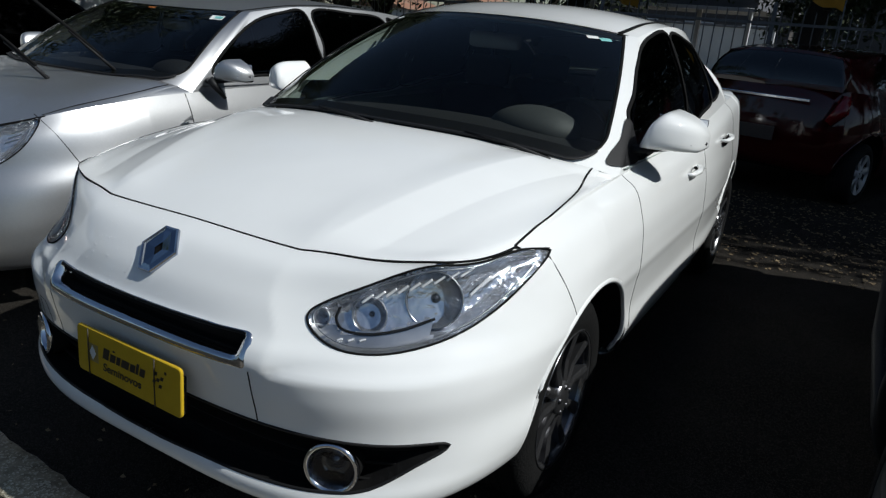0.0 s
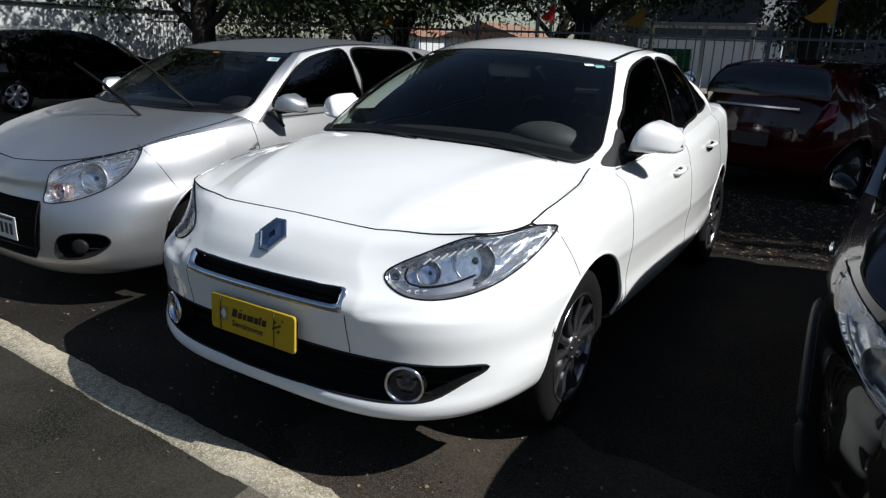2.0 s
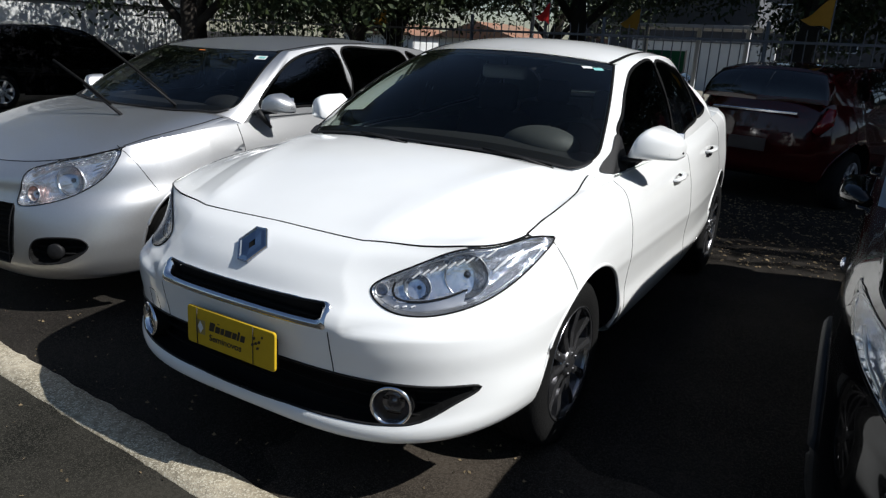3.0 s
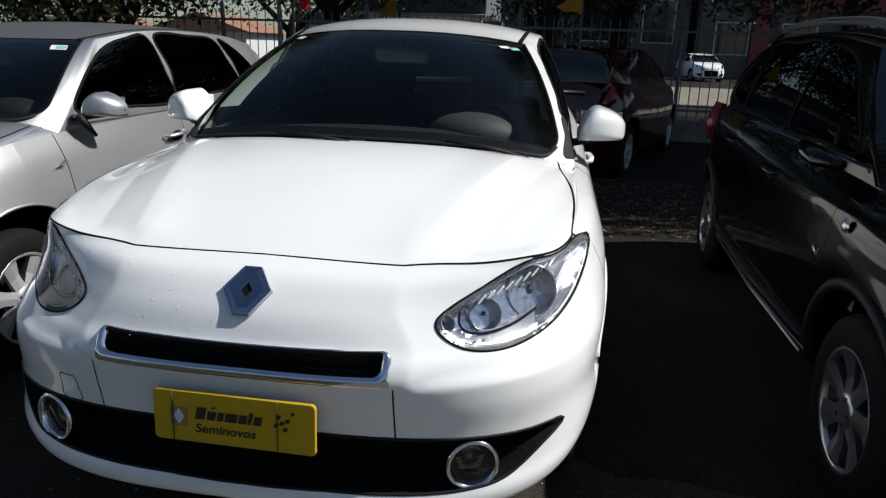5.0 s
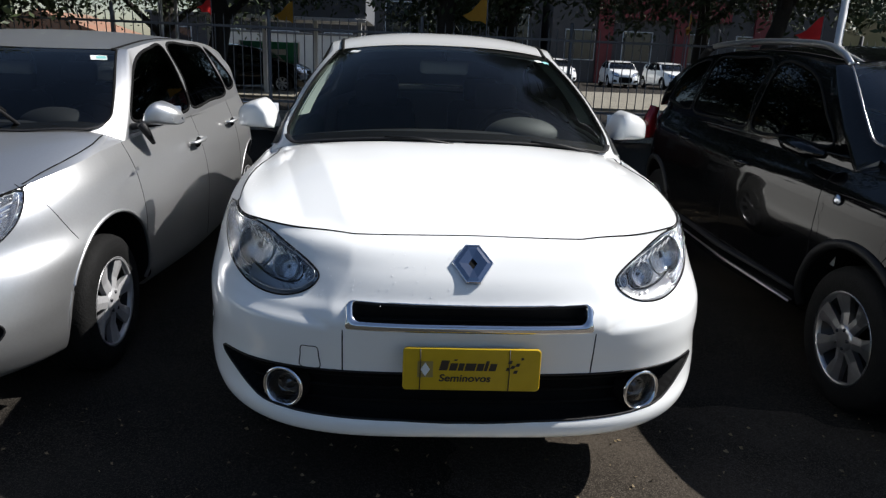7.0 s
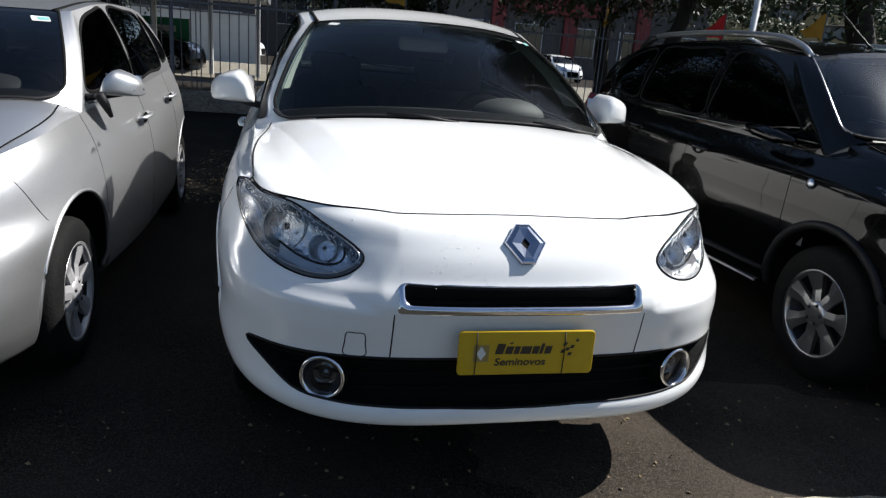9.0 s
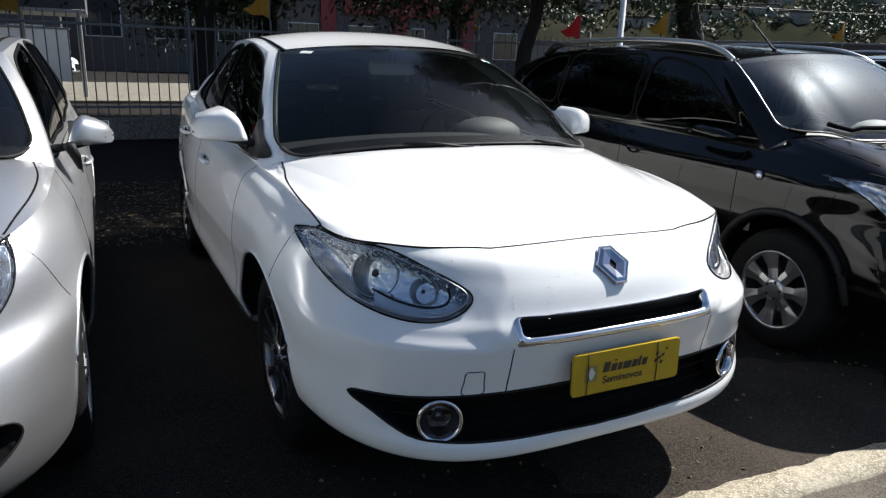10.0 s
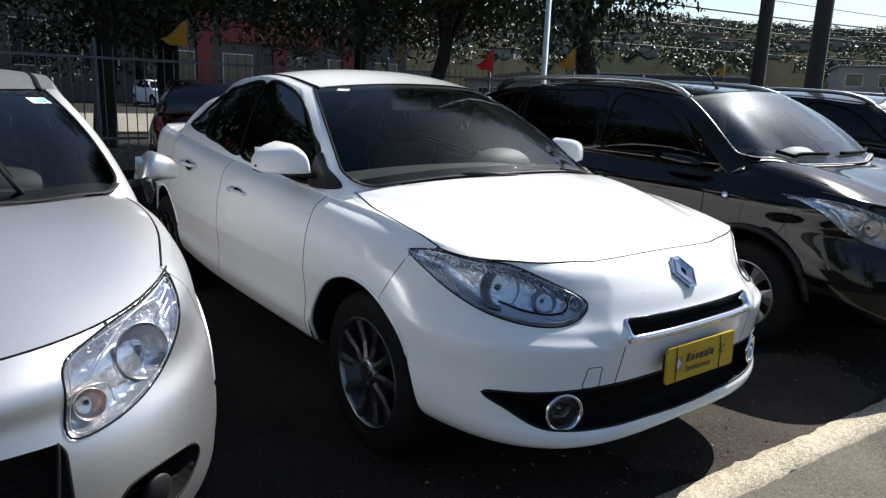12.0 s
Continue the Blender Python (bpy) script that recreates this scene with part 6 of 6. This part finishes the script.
def tree(x, y, height, radius, lean=(0, 0), r0=0.16, seed=0, count=30000, leaf=0.065, crown_base=3.0, droop=0.55, label="dark leafy tree with a bent trunk"):
    t = thing("tree", label, "tree", pose(x, y, 0), "street trees")
    r = np.random.default_rng(seed)
    path = [(0, 0, -0.1)]
    steps = 7
    for k in range(1, steps + 1):
        z = height * 0.62 * k / steps
        path.append((lean[0] * (k / steps) ** 1.5 + r.normal(0, 0.06), lean[1] * (k / steps) ** 1.5 + r.normal(0, 0.06), z))
    V, F = sweep(hermite(np.arange(steps + 1), path, np.linspace(0, steps, 24)), np.linspace(r0, r0 * 0.45, 24), 10)
    hang("trunk", mesh_of("trunk", V, F, M_BARK), t)
    tops = []
    for k in range(7):
        i = 3 + k % 4
        p0 = np.array(path[i])
        a = 2 * np.pi * k / 7 + r.normal(0, 0.3)
        out = radius * r.uniform(0.5, 0.85)
        p2 = p0 + (out * math.cos(a), out * math.sin(a), r.uniform(0.8, 2.2))
        p1 = (p0 + p2) / 2 + (0, 0, 0.4)
        V, F = sweep(hermite([0, 1, 2], [p0, p1, p2], np.linspace(0, 2, 10)), np.linspace(r0 * 0.42, r0 * 0.1, 10), 7)
        hang("limb", mesh_of("limb", V, F, M_BARK), t)
        tops += [p1, p2]
    for _ in range(26):
        a, q = r.uniform(0, 6.28), radius * r.random() ** 0.5
        tops.append((lean[0] + q * math.cos(a), lean[1] + q * math.sin(a), crown_base + (height - crown_base) * r.random() ** 0.8))
    V, F = crown_mesh(tops, (radius * 0.36, radius * 0.36, 0.75), count, leaf, seed + 50, droop)
    hang("crown", mesh_of("crown", V, F, M_LEAF, False), t)
    return t


tree(0.3, 12.0, 8.5, 3.4, (0.5, 0), 0.20, 1, crown_base=2.3, count=40000)
tree(1.9, 13.6, 8.0, 3.0, (-0.4, 0), 0.26, 2, crown_base=2.2, count=40000)
tree(5.6, 12.6, 8.0, 3.0, (0.6, 0.2), 0.18, 3, crown_base=2.4, count=36000)
tree(7.8, 7.6, 8.8, 2.7, (-0.7, 0.3), 0.24, 4, crown_base=4.6, droop=1.1, count=60000)
tree(-4.2, 13.2, 7.0, 3.0, (0.3, 0), 0.24, 5, crown_base=4.4, count=42000)
tree(-8.2, 12.0, 5.2, 3.4, (0.3, 0), 0.24, 6, crown_base=2.9, count=42000)
tree(-11.6, 9.6, 7.0, 2.7, (0.3, 0), 0.18, 7, crown_base=1.9, count=16000)
tree(-13.4, 16.0, 6.2, 4.2, (0.3, 0), 0.26, 24, crown_base=1.7, count=42000)
tree(-7.5, 20.0, 6.0, 4.0, (0.3, 0), 0.24, 8, crown_base=3.0, count=22000)
# next three trees are added so that their crowns shade cars and pennants
tree(-7.6, 6.0, 5.4, 3.0, (0.2, 0.2), 0.17, 21, crown_base=2.9, count=34000)
tree(-7.0, 9.4, 5.0, 2.8, (0.2, 0), 0.15, 23, crown_base=2.6, count=26000)
tree(5.4, 9.2, 8.4, 3.2, (0.2, 0.2), 0.15, 22, crown_base=4.0, count=60000)

# ---- fence, flags, poles and cables ----
M_BARS = material("fence_paint", (0.16, 0.16, 0.17), 0.6, spread=0.3, scale=30)
M_POLE = material("pole_paint", (0.55, 0.56, 0.57), 0.55, spread=0.15, scale=20)
M_WOOD = material("pole_wood", (0.06, 0.048, 0.04), 0.9, spread=0.4, scale=30, bump=0.5, bump_scale=60)
M_CABLE = material("cable_rubber", (0.01, 0.01, 0.01), 0.7, spread=0.1, scale=20)
M_REDCLOTH = material("red_cloth", (0.62, 0.012, 0.012), 0.8, spread=0.2, scale=12)
M_YELCLOTH = material("yellow_cloth", (0.42, 0.20, 0.01), 0.8, spread=0.2, scale=12)
FENCE_Y = 10.6
fence = thing("fence", "grey painted metal bar fence on a low wall", "fence", pose(0, FENCE_Y, 0))
part("base_wall", box(32, 0.16, 0.34, (-1, 0, 0.17), 0.01), ground_material("wall_cement", (0.16, 0.15, 0.13), (0.24, 0.23, 0.2), (0.3, 0.28, 0.25), 80.0, 0.3), fence)
bar_me = mesh_of("fence_bar", *lathe([(0.009, 0.30), (0.009, 1.86), (0.001, 1.92)], 6, "z"), M_BARS)
for k in range(190):
    hang("fence_bar", bar_me, fence).matrix_local = pose(-15.5 + 0.15 * k, 0, 0)
for z in (0.5, 1.72):
    part("fence_rail", box(29, 0.03, 0.04, (-1.2, 0, z), 0.004), M_BARS, fence)
post_me = mesh_of("fence_post", *lathe([(0.032, 0.0), (0.032, 2.0), (0.001, 2.02)], 8, "z"), M_BARS)
for k in range(12):
    hang("fence_post", post_me, fence).matrix_local = pose(-15.6 + 2.6 * k, 0.02, 0)


def flag(x, y, z, cloth, size=0.34, turn=0, label="red cloth pennant on a thin pole"):
    f = thing("pennant_flag", label, "flag", pose(x, y, 0, 0, 0, turn), "pennants")
    V, F = lathe([(0.010, 0.0), (0.008, z + 0.12), (0.001, z + 0.13)], 8, "z")
    hang("pole", mesh_of("pole", V, F, M_BARS), f)
    V, F = [], []
    n = 9
    for i in range(n):
        t = i / (n - 1)
        for j in range(5):
            w = j / 4
            V.append((0.012 + t * size * 0.9, 0.05 * math.sin(5 * t + 2 * w) * t, z + 0.1 - size * (w * (1 - t) + 0.75 * t) + 0.02 * math.sin(7 * t)))
    F = [(i * 5 + j, i * 5 + j + 1, (i + 1) * 5 + j + 1, (i + 1) * 5 + j) for i in range(n - 1) for j in range(4)]
    V += [(a, b + 0.004, c) for a, b, c in V]
    F += [tuple(k + 5 * n for k in g)[::-1] for g in F]
    hang("cloth", mesh_of("cloth", V, F, cloth), f)


YEL = "yellow cloth pennant on a thin pole"
flag(5.15, 7.35, 1.98, M_REDCLOTH, 0.36, 180)
flag(-3.44, 10.2, 2.10, M_REDCLOTH, 0.34, 250)
flag(5.85, 6.27, 2.02, M_YELCLOTH, 0.34, 170, YEL)
flag(7.35, 4.7, 1.92, M_YELCLOTH, 0.28, 190, YEL)
flag(0.95, 9.07, 2.16, M_YELCLOTH, 0.40, 180, YEL)
flag(-2.4, 12.0, 2.15, M_YELCLOTH, 0.40, 200, YEL)
flag(3.4, 7.4, 1.95, M_YELCLOTH, 0.32, 250, YEL)
flag(-6.6, 9.8, 1.95, M_YELCLOTH, 0.36, 250, YEL)
lamp_pole = thing("flag_pole", "pale grey steel pole between the cars", "pole", pose(3.9, 4.9, 0))
V, F = lathe([(0.06, 0.0), (0.06, 0.02), (0.036, 0.03), (0.032, 6.5), (0.001, 6.52)], 14, "z")
hang("shaft", mesh_of("shaft", V, F, M_POLE), lamp_pole)
for x, y, r, h in ((12.2, 7.0, 0.15, 9.0), (17.6, 8.5, 0.24, 9.0), (-5.6, 14.2, 0.05, 6.0), (-5.3, 14.3, 0.04, 6.0), (-8.6, 11.2, 0.035, 5.0)):
    p = thing("utility_pole", "dark weathered utility pole" if r > 0.1 else "thin grey steel pole", "pole", pose(x, y, 0), "street poles")
    V, F = lathe([(r, -0.1), (r * 0.8, h), (0.001, h + 0.02)], 12, "z")
    hang("shaft", mesh_of("shaft", V, F, M_WOOD if r > 0.1 else M_POLE), p)
    if r > 0.1:
        part("crossarm", box(1.8, 0.10, 0.12, (0, -0.1, h - 0.7), 0.01), M_WOOD, p)
for k, (z, sag, y) in enumerate(((3.3, 0.25, 13.0), (3.55, 0.3, 13.05), (4.1, 0.35, 13.1), (4.7, 0.3, 13.0), (2.95, 0.2, 14.5), (5.4, 0.4, 13.2))):
    pts = [(x, y + 0.02 * x, z + sag * ((x / 30) ** 2) + 0.012 * x) for x in np.linspace(-30, 45, 40)]
    V, F = sweep(pts, 0.016 if k != 2 else 0.03, 5)
    tagged(new("cable", mesh_of("cable", V, F, M_CABLE)), "black cable hung over the street", "cable", "overhead cables")

# ---- other cars ----
tail_car, *_ = build_car(dict(HATCH, side_tint=M_DARKGLASS), "red_car", "dark red hatchback car seen from behind in the shade", pose(1.79, 10.26, 0, 0, 0, 162), M_RED, 0.032, fine=False)
for s in (1, -1):
    V, F = side_of(*sweep([(0.62, 3.93, 0.78), (0.70, 3.88, 0.90), (0.70, 3.84, 1.02)], [0.05, 0.075, 0.05], 10, False, 0.9), s)
    hang("tail_lamp", mesh_of("tail_lamp", V, F, M_TAIL), tail_car)
part("chrome_strip", box(0.9, 0.02, 0.03, (0, 3.99, 0.96), 0.006), M_CHROME, tail_car)
# plate in dark alloy: the shade over it is put into its colour
part("number_plate", box(0.40, 0.01, 0.13, (0, 4.03, 0.62), 0.003), M_ALLOY_DARK, tail_car)
far_white, *_ = build_car(HATCH, "white_car", "white hatchback car parked in the street", pose(8.6, 38.0, 0, 0, 0, 8), M_WHITE, 0.05, "street cars", fine=False)
for x, y, a in ((-2.2, 36.0, 75), (11.6, 36.5, -5), (14.6, 36.0, 5)):
    copy_thing(far_white, pose(x, y, 0, 0, 0, a))
far_dark, *_ = build_car(HATCH, "dark_car", "black hatchback car parked by a pale wall", pose(-11.9, 8.3, 0, 0, 0, 180), M_BLACK, 0.03, "", fine=False)
copy_thing(far_dark, pose(-3.4, 21.8, 0, 0, 0, 88))

# ---- buildings ----
M_WALLW = material("white_wall", (0.62, 0.63, 0.62), 0.85, spread=0.12, scale=3, bump=0.2, bump_scale=60)
M_WALLG = material("grey_wall", (0.07, 0.064, 0.062), 0.8, spread=0.15, scale=2, bump=0.2, bump_scale=50)
M_TILE = material("roof_tiles", (0.30, 0.13, 0.07), 0.8, colour2=(0.22, 0.16, 0.11), scale=6, bump=0.5, bump_scale=12)
M_ROOFG = material("sheet_roof", (0.13, 0.135, 0.145), 0.6, spread=0.15, scale=3)
M_FARWALL = material("far_wall", (0.26, 0.25, 0.235), 0.9, spread=0.3, scale=0.4)
M_FARROOF = material("far_roof", (0.13, 0.10, 0.085), 0.9, spread=0.3, scale=0.4)
M_PANE = material("dark_pane", (0.03, 0.035, 0.04), 0.12, coat=1.0, spread=0.3, scale=3)
M_REDWALL = material("red_cladding", (0.15, 0.011, 0.013), 0.55, spread=0.2, scale=4)
M_GREEN = material("green_banner", (0.02, 0.22, 0.11), 0.6, spread=0.2, scale=5)


def building(x, y, w, d, h, wall, roof_mat, label, turn=0, gable=0.0, storeys=1, bays=3, name="house"):
    b = thing(name, label, "building", pose(x, y, 0, 0, 0, turn))
    part("wall", box(w, d, h, (0, d / 2, h / 2), 0.02), wall, b)
    if gable:
        bm = bmesh.new()
        o = 0.35
        vs = [bm.verts.new(p) for p in ((-w / 2 - o, -o, h), (w / 2 + o, -o, h), (0, -o, h + gable), (-w / 2 - o, d + o, h), (w / 2 + o, d + o, h), (0, d + o, h + gable))]
        for f in ((0, 1, 2), (4, 3, 5), (0, 2, 5, 3), (2, 1, 4, 5), (1, 0, 3, 4)):
            bm.faces.new([vs[i] for i in f])
        bmesh.ops.recalc_face_normals(bm, faces=bm.faces[:])
        part("roof", bm, roof_mat, b)
    else:
        part("roof", box(w + 0.4, d + 0.4, 0.16, (0, d / 2, h + 0.08), 0.02), roof_mat, b)
    for s in range(storeys):
        for k in range(bays):
            wx, wz = -w / 2 + (k + 0.5) * w / bays, h * (s + 0.55) / storeys
            ww, wh = w / bays * 0.5, h / storeys * 0.42
            win = new("window")
            win.parent = b
            part("frame", box(ww + 0.12, 0.08, wh + 0.12, (wx, -0.02, wz), 0.01), M_POLE, win)
            part("pane", box(ww, 0.05, wh, (wx, -0.05, wz), 0.005), M_PANE, win)
    return b


# pale boundary wall on the side, with a coping pipe
bm = box(0.2, 17, 4.6, (-15.2, 4.0, 2.3), 0.01)
me = bpy.data.meshes.new("wall_west")
bm.to_mesh(me), bm.free()
me.materials.append(M_WALLW)
tagged(new("wall_west", me), "tall pale rendered boundary wall", "wall", kind="structure")
V, F = sweep([(-15.05, y, 1.95 + 0.004 * y) for y in np.linspace(-4, 12, 10)], 0.03, 6)
tagged(new("pipe", mesh_of("pipe", V, F, M_CABLE)), "dark pipe along the pale wall", "pipe")
building(-17.5, 33, 5.0, 5, 1.75, M_WALLW, M_TILE, "small white house with a tiled gable roof", gable=0.9, bays=2)
building(-26.5, 36, 5.5, 5, 1.8, M_WALLW, M_TILE, "white house with an orange tiled roof", gable=0.8, bays=2)
canopy = thing("canopy", "grey flat forecourt canopy on white posts", "canopy", pose(-3.9, 19.5, 0))
part("roof", box(4.8, 5, 0.75, (0, 2.5, 2.65), 0.02), M_ROOFG, canopy)
part("fascia", box(4.8, 0.06, 0.10, (0, -0.03, 2.24), 0.01), M_POLE, canopy)
for px in (-2.2, -0.6, 0.9, 2.2):
    part("post", box(0.12, 0.12, 2.3, (px, 0.3, 1.1), 0.01), M_POLE, canopy)
yard_wall = thing("yard_wall", "white rendered yard wall across the street", "wall", pose(-5.3, 31.0, 0))
part("panel", box(6.0, 0.2, 2.0, (0, 0, 1.0), 0.01), M_WALLW, yard_wall)
part("coping", box(6.1, 0.28, 0.08, (0, 0, 2.04), 0.01), M_ROOFG, yard_wall)
building(-9.5, 43, 13, 5, 3.1, M_WALLG, M_ROOFG, "low grey shop behind the canopy", bays=4, name="shop")
banner = thing("banner", "green printed banner on a railing", "banner", pose(-4.9, 22.5, 0))
part("cloth", box(1.9, 0.03, 0.85, (0, 0, 1.15), 0.005), M_GREEN, banner)
part("print_bar", box(0.9, 0.01, 0.18, (0.1, -0.021, 1.25), 0.002), M_WALLW, banner)
part("post", box(0.06, 0.06, 1.6, (-0.98, 0, 0.8), 0.005), M_POLE, banner)
part("post", box(0.06, 0.06, 1.6, (0.98, 0, 0.8), 0.005), M_POLE, banner)
store = building(18.5, 45, 19, 9, 8.6, M_WALLG, M_ROOFG, "two-storey grey showroom with red cladding", bays=5, storeys=2, name="showroom")
for px in (-6.0, -0.9, 4.4):
    part("cladding", box(1.0, 0.2, 8.6, (px, -0.16, 4.3), 0.01), M_REDWALL, store)
part("sign_board", box(7.2, 0.12, 1.3, (-1.4, -0.30, 4.7), 0.01), M_REDWALL, store)
building(1.0, 46, 15, 7, 6.0, M_WALLG, M_ROOFG, "grey street shop with dark windows", bays=4, name="shop")
building(50, 37, 15, 8, 3.4, M_WALLG, M_ROOFG, "long white two-storey house", turn=-50, bays=6, storeys=2)
building(62, 22, 12, 8, 4.6, M_FARWALL, M_ROOFG, "grey block of flats", turn=-60, bays=5, storeys=2)
building(36, 40, 9, 6, 2.4, M_FARWALL, M_FARROOF, "low house with a tiled roof", turn=-35, bays=3, gable=0.8)
building(30, 52, 12, 6, 3.0, M_FARWALL, M_ROOFG, "white workshop by the street", turn=-25, bays=4)

# wooded hill with scattered houses behind the street
M_HILL = material("hill_woods", (0.022, 0.026, 0.016), 0.95, colour2=(0.036, 0.034, 0.024), scale=0.05, bump=1.0, bump_scale=0.5)
M_HILL.node_tree.nodes["Principled BSDF"].inputs["Specular IOR Level"].default_value = 0.0
V, F = [], []
na, nr_ = 120, 12
rng = np.random.default_rng(11)
for i in range(nr_):
    for k in range(na):
        a = radians(20 + 90 * k / (na - 1))
        dist = 150 + 22 * i
        ridge_h = 42 + 5 * math.sin(3 * a + 1) + 3 * math.sin(9 * a)
        h = ridge_h * (i / (nr_ - 1)) ** 0.8 + (rng.random() * 3.0 if i > 0 else -0.5)
        V.append((dist * math.sin(a), dist * math.cos(a), h))
F = [(i * na + k, (i + 1) * na + k, (i + 1) * na + k + 1, i * na + k + 1) for i in range(nr_ - 1) for k in range(na - 1)]
hill = new("hill", mesh_of("hill", V, [f[::-1] for f in F], M_HILL))
tagged(hill, "wooded hill behind the town", "hill", kind="structure")
cents = []
for k in range(420):
    a, i = radians(rng.uniform(30, 85)), rng.uniform(0.1, 1.0)
    dist = 150 + 22 * (nr_ - 1) * i
    cents.append((dist * math.sin(a), dist * math.cos(a), (42 + 5 * math.sin(3 * a + 1) + 3 * math.sin(9 * a)) * i ** 0.8 + 1.5))
V, F = crown_mesh(cents, (5, 5, 3.5), 90000, 0.55, 77)
woods = new("far_woods", mesh_of("far_woods", V, F, M_LEAF, False))
tagged(woods, "far dark trees on the hill", "trees", kind="stuff")
hut = thing("far_house", "small pale house on the hill", "building", pose(0, 0, 0), "hill houses")
part("wall", box(7, 6, 3.2, (0, 0, 1.6), 0.05), M_FARWALL, hut)
part("roof", box(7.8, 6.8, 0.5, (0, 0, 3.4), 0.2), M_FARROOF, hut)
part("window", box(1.6, 0.1, 1.2, (-1.5, -3.02, 1.7), 0.02), M_PANE, hut)
part("window", box(1.6, 0.1, 1.2, (1.8, -3.02, 1.7), 0.02), M_PANE, hut)
first = True
for k in range(64):
    a, i = radians(rng.uniform(32, 75)), rng.uniform(0.12, 0.8)
    dist = 150 + 22 * (nr_ - 1) * i
    m = pose(dist * math.sin(a), dist * math.cos(a), (42 + 5 * math.sin(3 * a + 1) + 3 * math.sin(9 * a)) * i ** 0.8 + 0.3, 0, 0, -math.degrees(a) + rng.uniform(-25, 25))
    if first:
        hut.matrix_world, first = m, False
    else:
        copy_thing(hut, m)

# added out of view to block sky light: a low plain hall, more trees
unseen_hall = building(0, -32, 44, 6, 4.0, M_WALLG, M_ROOFG, "long plain grey hall, added unseen behind the camera", bays=9, name="unseen_hall", turn=180)
for k, (x, y) in enumerate(((-19.5, -4), (-20.5, 2), (-20, 8), (-20.5, 14), (-16, -22), (14, -24), (-20, -10))):
    tree(x, y, 8.0 + 0.4 * (k % 3), 3.6, (0.3, 0), 0.24, 30 + k, crown_base=2.6, count=2600, leaf=0.2)
